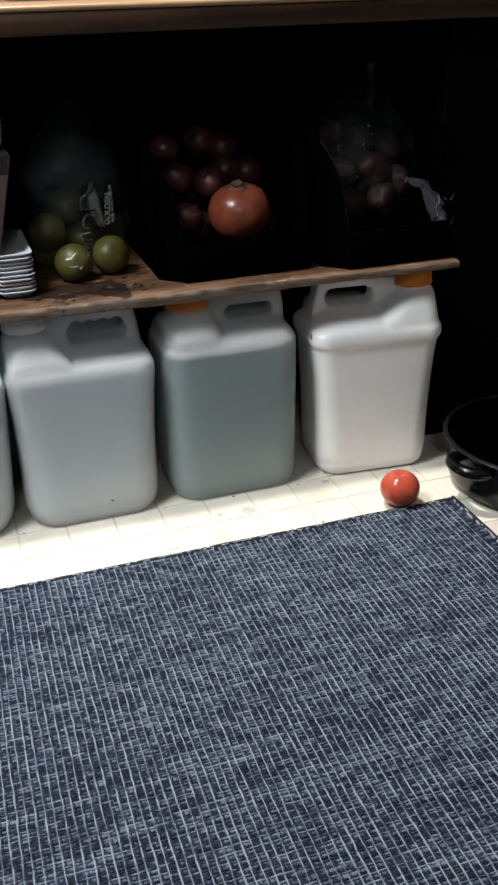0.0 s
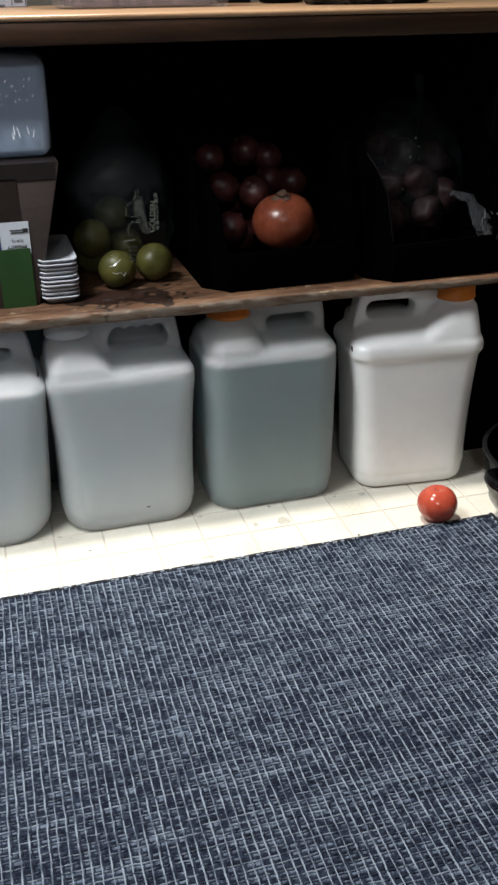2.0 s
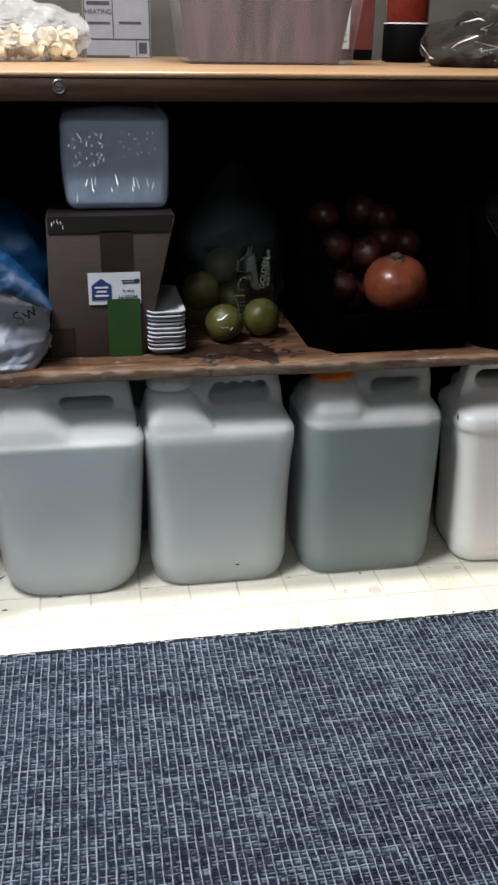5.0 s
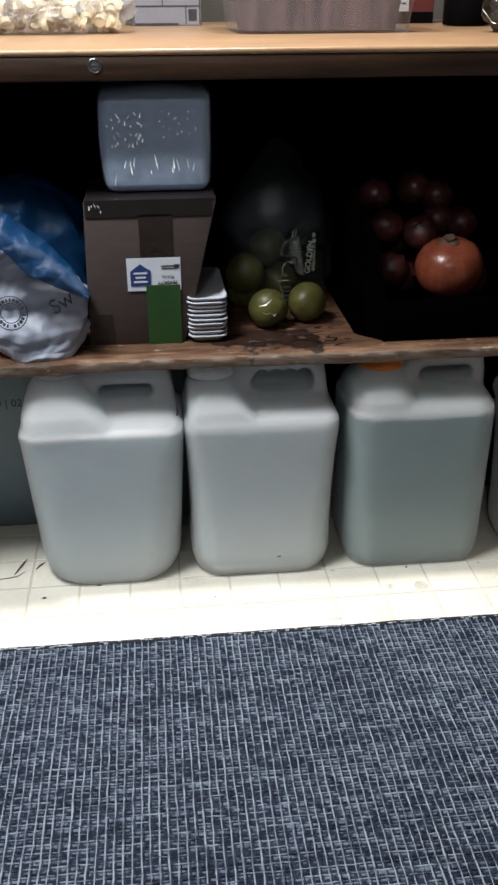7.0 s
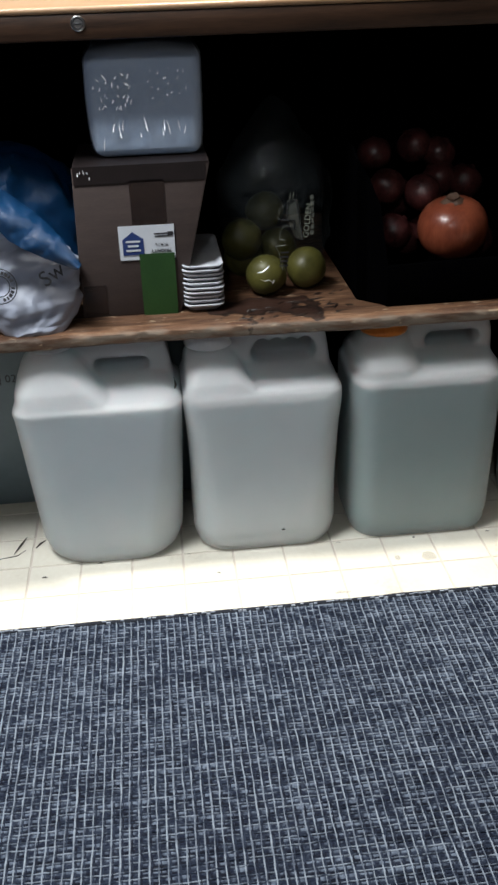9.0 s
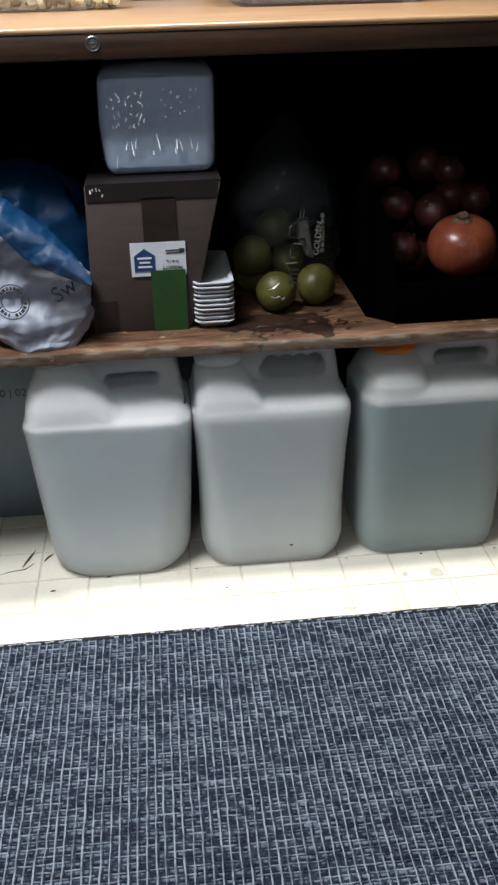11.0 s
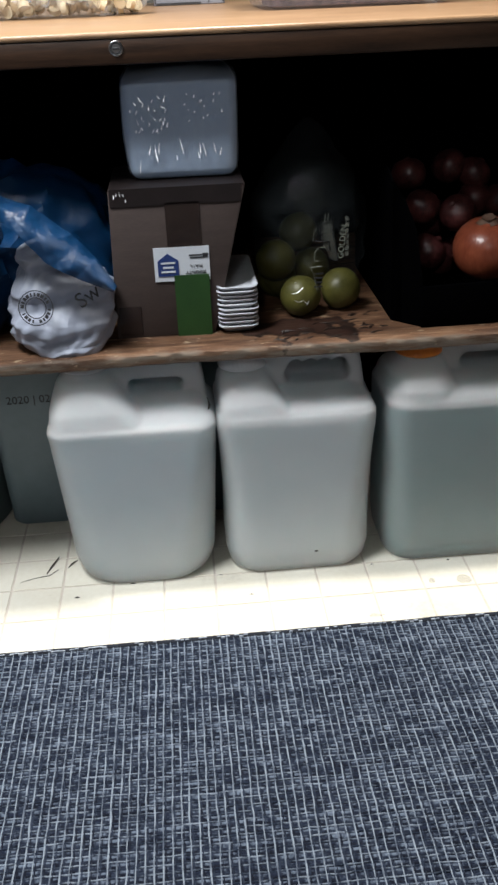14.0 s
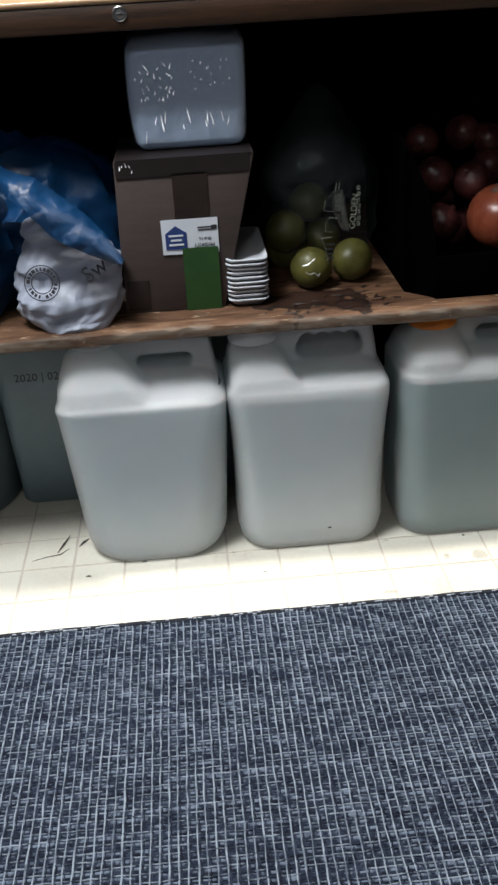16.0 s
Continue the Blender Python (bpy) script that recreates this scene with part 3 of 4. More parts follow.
part("scuff", tube([(-0.1105, -0.058, 0.250), (-0.1130, -0.054, 0.255), (-0.1128, -0.052, 0.262)], [0.0007, 0.0020, 0.0006], 6), DIRT, jug_d, "dark scuff on the shoulder")
part("spot", tube([(0.021, -0.0775, 0.036), (0.024, -0.0778, 0.036), (0.027, -0.0775, 0.036)], [0.0006, 0.0013, 0.0005], 6), DIRT, jug_b, "small dark spot near the foot")

# ---- things on the lower shelf ----
S = SHELF_Z
carton = thing("cardboard_box", 0.19, 0.194, S, "brown cardboard parcel box with taped flaps and flared side", "cardboard box")
bm = bmesh.new()
f = [(-0.072, -0.058, 0), (0.063, -0.058, 0), (0.112, -0.058, 0.203), (-0.066, -0.058, 0.203)]
vs = [bm.verts.new(c) for c in f] + [bm.verts.new((px, 0.10, pz)) for px, py, pz in f]
for q in ((0, 1, 2, 3), (7, 6, 5, 4), (0, 4, 5, 1), (1, 5, 6, 2), (2, 6, 7, 3), (3, 7, 4, 0)):
    bm.faces.new([vs[k] for k in q])
bmesh.ops.bevel(bm, geom=bm.edges[:], offset=0.0025, segments=2, profile=0.5, affect="EDGES")
part("body", bm, CARD, carton)
part("tape", plate(0.170, 0.0228, 0.0205, 0.181, -0.0585), DARK_TAPE, carton, "dark shiny tape along the top edge")
part("tape", box(0.174, 0.1575, 0.0007, 0, 1, 0.0225, 0.0197, 0.2031), DARK_TAPE, carton, "dark shiny tape over the lid")
part("tape", plate(0.045, 0.062, 0.028, 0.122, -0.0585), TAPE, carton, "strip of brown parcel tape")
part("tape", plate(0.030, 0.040, -0.052, 0.006, -0.0585), TAPE, carton, "strip of brown parcel tape")
label = part("label", plate(0.074, 0.046, 0.023, 0.079, -0.0590), LABEL_WHITE, carton, "white postal label stuck on upside down")
hs = bmesh.new()
pts = [(-0.011, 0), (0.017, 0), (0.017, 0.021), (0.003, 0.031), (-0.011, 0.021)]
fr = [hs.verts.new((px, 0, pz)) for px, pz in pts]
bk = [hs.verts.new((px, 0.0008, pz)) for px, pz in pts]
hs.faces.new(fr)
hs.faces.new(bk[::-1])
for k in range(5):
    hs.faces.new((fr[k], bk[k], bk[(k + 1) % 5], fr[(k + 1) % 5]))
part("house_sign", hs, INK_BLUE, label, "blue house shape", pose(0.0015, -0.0606, 0.086))
for k, (w, z) in enumerate(((0.019, 0.103), (0.014, 0.097), (0.019, 0.091))):
    part("bar", plate(w, 0.0025, 0.0045, z, -0.0608, 0.0004), LABEL_WHITE, label)
for w, z, x in ((0.026, 0.1125, 0.046), (0.020, 0.109, 0.044)):
    part("bar", plate(w, 0.0016, x, z, -0.0600, 0.0004), INK, label)
part("bar", plate(0.007, 0.006, 0.0545, 0.1095, -0.0601, 0.0004), INK, label)
lettering("M A I L", 0.0054, INK, label, pose(0.042, -0.0602, 0.0985, 90, 180, 0))
lettering("PRIORITY", 0.0064, INK, label, pose(0.041, -0.0602, 0.0905, 90, 180, 0))
part("green_tape", plate(0.047, 0.087, 0.035, 0.0, -0.0612), GREEN, carton, "strip of green tape hanging to the shelf")

pack = thing("tissue_pack", 0.2245, 0.240, S + 0.2040, "shrink-wrapped pale blue pack lying on the cardboard box", "pack")


def bale(w, d, h, r, swell, seed):
    """A soft bale: wider at the top, with bulging sides and rounded corners."""
    bm = box(w, d, h, r, 5)
    bmesh.ops.subdivide_edges(bm, edges=bm.edges[:], cuts=6, use_grid_fill=True)
    for v in bm.verts:
        q = v.co.z / h
        n = noise.noise(v.co * 30 + Vector((seed, 0, 0))) * 0.0010 + noise.noise(v.co * 11) * 0.0022
        v.co += Vector((v.co.x, v.co.y, 0)).normalized() * (n + swell * math.sin(math.pi * q))
        v.co.x *= 0.970 + 0.03 * q
        if q > 0.8:
            v.co.z += 0.006 * (q - 0.8) / 0.2 * math.cos(v.co.x / w * math.pi)
        v.co.z = max(0, v.co.z)
    return bm


part("inner_pack", bale(0.146, 0.125, 0.133, 0.015, 0.002, 0.0), TISSUE, pack)
part("wrap", bale(0.150, 0.129, 0.1365, 0.016, 0.0022, 4.0), WRAP, pack, "wrinkled clear shrink wrap")
FRONT = -0.0722
fold_rng = random.Random(20)
# Highlights on the wrap, each built as a bright sliver.
for x, z, l in ((-0.042, 0.040, 0.010), (-0.034, 0.036, 0.018), (-0.030, 0.042, 0.012), (-0.001, 0.044, 0.018), (-0.008, 0.030, 0.006), (0.023, 0.040, 0.013), (0.028, 0.038, 0.015), (0.021, 0.032, 0.008), (0.042, 0.040, 0.012), (0.049, 0.035, 0.010), (-0.056, 0.020, 0.013)):
    sliver(pack, fold_rng, (x, FRONT, z), l * 1.25, 0.0014, fold_rng.uniform(-0.3, 0.3))
wrinkles(pack, random.Random(22), 34, lambda u, v: (-0.066 + 0.050 * u, FRONT, 0.062 + 0.052 * v), 0.0075)
wrinkles(pack, random.Random(23), 16, lambda u, v: (0.0 + 0.055 * u, FRONT, 0.072 + 0.036 * v), 0.0045)
wrinkles(carton, random.Random(24), 5, lambda u, v: (-0.062 + 0.022 * u, -0.0602, 0.188 + 0.01 * v), 0.007)
stack_n = 10
for k in range(stack_n):
    z = S + 0.0005 + 0.0062 * k
    tr = thing("foam_tray", 0.2855 + 0.0010 * math.sin(k * 2.1), 0.204 + 0.002 * math.sin(k * 1.3), z, "white foam tray in a stack beside the box", "tray", "stack of foam trays")
    bm = loft([(0.0, 0.040, 0.130, 0.008, 0, 0), (0.003, 0.044, 0.138, 0.01, 0, 0), (0.0085, 0.052, 0.152, 0.012, 0, 0), (0.0095, 0.0550, 0.157, 0.012, 0, 0), (0.0112, 0.0560, 0.158, 0.012, 0, 0), (0.0122, 0.0550, 0.156, 0.012, 0, 0), (0.0115, 0.050, 0.150, 0.011, 0, 0), (0.0075, 0.042, 0.135, 0.009, 0, 0), (0.007, 0.036, 0.12, 0.008, 0, 0)], 6)
    part("shell", bm, FOAM, tr)

# lime bag
limes = [(0.379, 0.188, 0.0300, 0.0285, 10), (0.440, 0.208, 0.0310, 0.0295, 60), (0.352, 0.262, 0.062, 0.030, 30), (0.355, 0.285, 0.0305, 0.030, 50), (0.412, 0.318, 0.0305, 0.030, 80), (0.395, 0.330, 0.085, 0.029, 20)]
for x, y, z, r, turn in limes:
    bm = blob(r, r * 0.97, r * 1.02, 0.0012, 30, 4, x * 50)
    for v in bm.verts:
        e = abs(v.co.x) / r
        if e > 0.8:
            v.co.x *= 1 + 0.35 * (e - 0.8)
    ob = part("lime", bm, LIME)
    ob.matrix_world = pose(x, y, S + z, 0, 20, turn)
    tagged(ob, "yellow green lime inside the clear produce bag", "lime", "limes in the bag")
lime_bag = thing("produce_bag", 0.40, 0.250, S, "clear plastic produce bag around limes with printed leaf", "produce bag")
bm = blob(0.086, 0.090, 0.135, 0.010, 18, 5, 3.0, ridged=True)
for v in bm.verts:
    v.co.z += 0.125
    if v.co.z > 0.15:
        s = max(0.25, 1 - (v.co.z - 0.15) * 4.5)
        v.co.x, v.co.y = v.co.x * s, v.co.y * s
    v.co.z = max(0.0006, v.co.z)
part("film", bm, CLEAR, lime_bag)
PRINT = mottled("pale bag print", (0.13, 0.14, 0.115), (0.19, 0.20, 0.165), 40, 0.6)


PATCH = film("faint bag print", (0.20, 0.21, 0.18), 0.72, 0.5, 60, 0.002)


def line(pts, r, mat, name="print_line"):
    part(name, tube([(px - 0.40, -0.0985, pz - S) for px, pz in pts], r, 6, 0.5), mat, lime_bag)


patch = bmesh.new()
vs = [patch.verts.new((px - 0.40, -0.0975, pz - S)) for px, pz in ((0.4165, 0.455), (0.427, 0.455), (0.419, 0.508), (0.405, 0.508), (0.404, 0.482))]
patch.faces.new(vs)
bmesh.ops.solidify(patch, geom=patch.faces[:], thickness=0.0003)
part("print_patch", patch, PATCH, lime_bag, "pale printed fruit crate")
line(((0.4035, 0.484), (0.4045, 0.506), (0.412, 0.509), (0.4185, 0.508)), 0.0007, INK)
line(((0.4165, 0.509), (0.421, 0.480), (0.4265, 0.453)), 0.0010, INK)
line(((0.392, 0.4835), (0.400, 0.4815), (0.4135, 0.4815), (0.4138, 0.470)), 0.0010, INK)
line(((0.411, 0.470), (0.4135, 0.459), (0.420, 0.4545), (0.4265, 0.453)), 0.0007, INK)
line(((0.408, 0.509), (0.409, 0.518)), 0.0006, PRINT)
line(((0.412, 0.510), (0.4135, 0.519)), 0.0006, PRINT)
line(((0.394, 0.455), (0.3945, 0.466), (0.400, 0.474), (0.410, 0.472)), 0.0006, PRINT)
line(((0.394, 0.455), (0.402, 0.454)), 0.0005, PRINT)
line(((0.392, 0.484), (0.394, 0.497), (0.402, 0.503)), 0.0004, PRINT)
line(((0.388, 0.446), (0.393, 0.436), (0.3975, 0.412)), 0.0008, PRINT)
line(((0.388, 0.446), (0.404, 0.447)), 0.0008, PRINT)
lettering("GOLDEN", 0.0115, PRINT, lime_bag, pose(0.0325, -0.0975, 0.114, 90, -84, 0))
for k in range(7):
    part("bar", box(0.005, 0.0005, 0.006, 0, 1, 0.0385 + 0.0006 * (k % 2), -0.0965, 0.094 + 0.008 * k), PATCH, lime_bag)
for k in range(4):
    part("bar", box(0.012 - 0.001 * (k % 2), 0.0005, 0.0022, 0, 1, -0.001 + 0.0006 * k, -0.0985, 0.052 + 0.0062 * k), INK, lime_bag)
# Highlights on the lime bag, drawn as thin metallic lines.
line(((0.362, 0.410), (0.370, 0.411), (0.379, 0.419)), 0.0006, GLINT_FOLD, "wrinkle")
line(((0.366, 0.400), (0.372, 0.397), (0.378, 0.399), (0.384, 0.394)), 0.0009, GLINT_FOLD, "wrinkle")
line(((0.383, 0.393), (0.386, 0.398)), 0.0011, GLINT_FOLD, "wrinkle")
line(((0.366, 0.426), (0.369, 0.4255)), 0.0005, GLINT_FOLD, "wrinkle")


def onion(name, x, y, z, r, tall, skin, label, group, tip=(0, 0), necked=True, turn=0.0):
    o = thing(name, x, y, z, label, "onion", group, turn)
    n = 12
    prof = [(0.001, -tall * 0.92), (r * 0.16, -tall * 0.95)]
    for k in range(1, n):
        a = -math.pi / 2 + math.pi * k / n
        prof.append((r * math.cos(a) ** 0.68, tall * 0.92 * math.sin(a)))
    prof += [(r * 0.16, tall * 0.94), (r * 0.07, tall * 0.99), (r * 0.05, tall * 1.02)]
    bm = lathe(prof, 40)
    for v in bm.verts:
        a = math.atan2(v.co.y, v.co.x)
        s = 1 + 0.005 * math.cos(9 * a) + 0.02 * noise.noise(Vector((math.cos(a), math.sin(a), x * 9)))
        v.co.x, v.co.y = v.co.x * s, v.co.y * s
    tilt = pose(0, 0, 0, tip[0], tip[1], 0)
    bm.transform(tilt)
    part("bulb", bm, skin, o)
    if necked:
        nb = lathe([(r * 0.34, tall * 0.88), (r * 0.24, tall * 0.95), (r * 0.15, tall * 1.0), (r * 0.17, tall * 1.06), (r * 0.05, tall * 1.03)], 22)
        for v in nb.verts:
            v.co += Vector((noise.noise(v.co * 90), noise.noise(v.co * 80 + Vector((5, 0, 0))), noise.noise(v.co * 70))) * r * 0.09
        nb.transform(tilt)
        part("neck", nb, ONION_DRY if skin is ONION else skin, o, "papery dry neck")
    return o


# two open-fronted bins
def hopper(x, y, w, label, edge_glint):
    """An open-fronted stacking bin: floor, back, low front lip and raked sides."""
    h = thing("storage_bin", x, y, plank_z(x) + 0.0005, label, "storage bin", "black storage bins")
    h.matrix_world = pose(x, y, plank_z(x) + 0.0005, 0, -1.5, 0)
    t = 0.0025
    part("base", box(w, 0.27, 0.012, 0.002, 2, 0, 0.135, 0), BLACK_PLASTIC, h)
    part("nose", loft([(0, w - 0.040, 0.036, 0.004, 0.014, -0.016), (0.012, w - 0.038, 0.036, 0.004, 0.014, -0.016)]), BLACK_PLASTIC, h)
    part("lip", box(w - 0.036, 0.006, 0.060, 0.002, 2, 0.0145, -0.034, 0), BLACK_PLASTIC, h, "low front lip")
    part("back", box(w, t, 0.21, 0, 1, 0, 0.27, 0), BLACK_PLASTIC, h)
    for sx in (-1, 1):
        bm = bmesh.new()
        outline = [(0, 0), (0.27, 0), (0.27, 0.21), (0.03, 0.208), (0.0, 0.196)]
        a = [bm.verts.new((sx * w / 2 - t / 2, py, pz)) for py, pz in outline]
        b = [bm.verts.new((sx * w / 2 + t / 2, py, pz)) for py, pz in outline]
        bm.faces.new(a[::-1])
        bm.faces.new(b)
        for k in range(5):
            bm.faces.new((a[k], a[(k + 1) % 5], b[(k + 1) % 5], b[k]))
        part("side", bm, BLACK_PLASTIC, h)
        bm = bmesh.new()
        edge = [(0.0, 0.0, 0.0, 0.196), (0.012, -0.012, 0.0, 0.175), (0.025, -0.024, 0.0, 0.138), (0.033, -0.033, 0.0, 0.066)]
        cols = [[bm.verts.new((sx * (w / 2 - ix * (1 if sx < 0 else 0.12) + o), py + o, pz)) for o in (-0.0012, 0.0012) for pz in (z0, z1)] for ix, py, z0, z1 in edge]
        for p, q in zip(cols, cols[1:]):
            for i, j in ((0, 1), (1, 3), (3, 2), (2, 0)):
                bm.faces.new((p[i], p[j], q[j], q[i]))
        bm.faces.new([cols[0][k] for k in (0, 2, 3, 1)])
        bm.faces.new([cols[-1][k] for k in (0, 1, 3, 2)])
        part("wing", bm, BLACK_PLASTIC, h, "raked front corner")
        # Thin tube added as the glint along the left front edge.
        if sx < 0 and edge_glint:
            part("edge", tube([(sx * (w / 2 - ix), py, z1) for ix, py, z0, z1 in edge], 0.0011, 8), GLINT_EDGE, h, "thin bright edge drawn as a glint")
    return h


hopper(0.622, 0.140, 0.240, "black open-fronted plastic bin holding onions on the plank", False)
hopper(0.866, 0.112, 0.212, "black open-fronted plastic bin holding a bag of potatoes", True)
onion("onion", 0.650, 0.190, S + 0.082, 0.0500, 0.0450, ONION, "large shiny brown onion in the black bin", "onions in the bin", (8, -7))
reds = [(0.580, 0.240, 0.058, 0.027), (0.571, 0.255, 0.122, 0.026), (0.622, 0.245, 0.112, 0.027), (0.560, 0.300, 0.160, 0.026), (0.622, 0.305, 0.168, 0.026), (0.659, 0.300, 0.156, 0.026), (0.658, 0.285, 0.122, 0.027), (0.694, 0.275, 0.118, 0.027), (0.58, 0.27, 0.042, 0.028), (0.705, 0.235, 0.042, 0.027), (0.64, 0.28, 0.042, 0.028), (0.60, 0.31, 0.090, 0.030), (0.69, 0.32, 0.070, 0.032), (0.545, 0.30, 0.085, 0.028), (0.605, 0.265, 0.040, 0.026)]
for k, (x, y, z, r) in enumerate(reds):
    onion("red_onion", x, y + 0.012, S + z + 0.006, r, r * 0.92, RED_ONION, "red onion with papery purple skin in the bin", "onions in the bin", (35 * math.sin(k * 2.3), 40 * math.cos(k * 1.7)), k < 8, k * 50)

spuds = [(0.834, 0.205, 0.066, 0.029), (0.898, 0.230, 0.108, 0.030), (0.886, 0.280, 0.145, 0.029), (0.940, 0.270, 0.140, 0.028), (0.908, 0.212, 0.062, 0.030), (0.850, 0.310, 0.160, 0.028), (0.852, 0.255, 0.105, 0.029), (0.945, 0.225, 0.085, 0.027), (0.80, 0.26, 0.055, 0.030), (0.87, 0.27, 0.050, 0.032), (0.93, 0.29, 0.060, 0.032), (0.815, 0.30, 0.105, 0.030)]
for k, (x, y, z, r) in enumerate(spuds):
    ob = part("potato", blob(r * 1.15, r * 0.98, r * 0.95, 0.009, 26, 4, k * 3.1), POTATO)
    ob.matrix_world = pose(x, y - 0.01, S + z + 0.010, 20 * k, 35 * k, 60 * k)
    tagged(ob, "dull red potato inside the clear bag", "potato", "potatoes in the bag")
spud_bag = thing("potato_bag", 0.880, 0.250, S + 0.024, "clear plastic bag of potatoes with a twisted loose end", "plastic bag")
bm = blob(0.095, 0.085, 0.12, 0.016, 17, 5, 8.0, ridged=True)
for v in bm.verts:
    v.co.z = max(0.0, v.co.z + 0.105)
part("film", bm, CLEAR, spud_bag)
bm = tube([(0.050, -0.085, 0.090), (0.066, -0.118, 0.086), (0.072, -0.142, 0.060), (0.086, -0.150, 0.032)], [0.005, 0.008, 0.015, 0.024], 14, 0.7)
bmesh.ops.subdivide_edges(bm, edges=bm.edges[:], cuts=2, use_grid_fill=True)
for v in bm.verts:
    v.co += Vector((noise.noise(v.co * 130), noise.noise(v.co * 110 + Vector((3, 0, 0))), noise.noise(v.co * 120 + Vector((0, 7, 0))))) * 0.009
part("twisted_end", bm, film("bunched clear film", (0.14, 0.145, 0.155), 0.80, 0.05, 60, 0.014), spud_bag, "glinting twisted end of the bag")
# Highlights on the potato bag, built as bright slivers.
wrinkles(spud_bag, random.Random(27), 7, lambda u, v: (0.058 + 0.045 * u, -0.150 - 0.012 * v, 0.020 + 0.065 * v), 0.014)
wrinkles(spud_bag, random.Random(28), 4, lambda u, v: (-0.05 + 0.09 * u, -0.088, 0.09 + 0.09 * v), 0.006)
bm = tube([(0.01, -0.02, 0.20), (0.014, -0.02, 0.235), (0.012, -0.015, 0.265)], [0.016, 0.006, 0.009], 10, 0.5)
part("bag_top", bm, CLEAR, spud_bag, "gathered top of the bag")

# blue bag with the white bag inside it
blue = thing("blue_bag", -0.03, 0.29, S, "crumpled blue plastic bag slumped open on the plank", "plastic bag")
bm = blob(0.165, 0.12, 0.118, 0.024, 14, 5, 1.0, ridged=True)
for v in bm.verts:
    v.co.z = max(0.0, v.co.z + 0.10)
    v.co.z *= 1 - 0.25 * (v.co.x + 0.1)
part("bag", bm, BLUE_FILM, blue)
def along(path, u):
    """The point a share u of the way along a row of points, eased between them."""
    k = min(int(u * (len(path) - 1)), len(path) - 2)
    f = u * (len(path) - 1) - k
    f = f * f * (3 - 2 * f) * 0.5 + f * 0.5
    return Vector(path[k]).lerp(Vector(path[k + 1]), f)


def creased(p, seed, size):
    """Crumpled film: flat facets that meet in sharp creases."""
    total, rng_ = 0.0, random.Random(seed)
    p = p + Vector((noise.noise(p * 22), noise.noise(p * 22 + Vector((7, 0, 0))), noise.noise(p * 22 + Vector((0, 9, 0))))) * 0.012
    for k in range(4):
        d = Vector((rng_.uniform(-1, 1), rng_.uniform(-1, 1), rng_.uniform(-1, 1))).normalized()
        wave = size * (1.0, 0.72, 0.5, 0.33)[k]
        f = (p.dot(d) / wave + rng_.random()) % 1.0
        total += wave * (abs(2 * f - 1) - 0.5)
    return total


low_edge = [(-0.150, 0.10, 0.600), (-0.060, 0.085, 0.580), (-0.007, 0.072, 0.556), (0.019, 0.068, 0.530), (0.047, 0.064, 0.496), (0.084, 0.064, 0.475), (0.124, 0.068, 0.455)]
high_edge = [(-0.150, 0.16, 0.610), (-0.060, 0.140, 0.592), (-0.010, 0.118, 0.574), (0.030, 0.108, 0.560), (0.074, 0.100, 0.526), (0.105, 0.092, 0.494), (0.128, 0.082, 0.458)]
bm = bmesh.new()
na, nb_ = 110, 22
grid = []
for i in range(na + 1):
    u = i / na
    lo, hi = along(low_edge, u), along(high_edge, u)
    row = []
    for j in range(nb_ + 1):
        w = j / nb_
        p = lo.lerp(hi, w) + Vector((0, -0.010 * math.sin(math.pi * w), 0.004 * math.sin(math.pi * w)))
        p += Vector((0.1, -1, 0.4)) * (0.07 * creased(p, 3, 0.055)) + Vector((0, 0, 0.003 * noise.noise(Vector((u * 14, w, 4)))))
        row.append(bm.verts.new(p - Vector((-0.03, 0.29, S))))
    grid.append(row)
for i in range(na):
    for j in range(nb_):
        bm.faces.new((grid[i][j], grid[i + 1][j], grid[i + 1][j + 1], grid[i][j + 1]))
bmesh.ops.solidify(bm, geom=bm.faces[:], thickness=0.0012)
part("flap", bm, BLUE_FILM, blue, "folded blue flap lying over the white bag")
bm = blob(0.075, 0.09, 0.11, 0.018, 15, 5, 5.5, ridged=True)
for v in bm.verts:
    v.co.z = max(0.0, v.co.z + 0.095)
part("side_fold", bm, BLUE_FILM, blue, "slumped side of the blue bag", m=pose(-0.072, -0.105, 0))

white = thing("white_bag", 0.046, 0.130, S, "crumpled white plastic carrier bag with dark printed lettering", "plastic bag")
left_edge = [(-0.040, 0, 0.0), (-0.060, 0, 0.018), (-0.069, 0, 0.043), (-0.059, 0, 0.080), (-0.049, 0, 0.108), (-0.042, 0, 0.130), (-0.036, 0, 0.140), (-0.018, 0, 0.148)]
right_edge = [(0.056, 0, 0.0), (0.066, 0, 0.018), (0.071, 0, 0.043), (0.076, 0, 0.080), (0.056, 0, 0.108), (0.020, 0, 0.130), (0.004, 0, 0.140), (-0.014, 0, 0.148)]
bm, rings = bmesh.new(), []
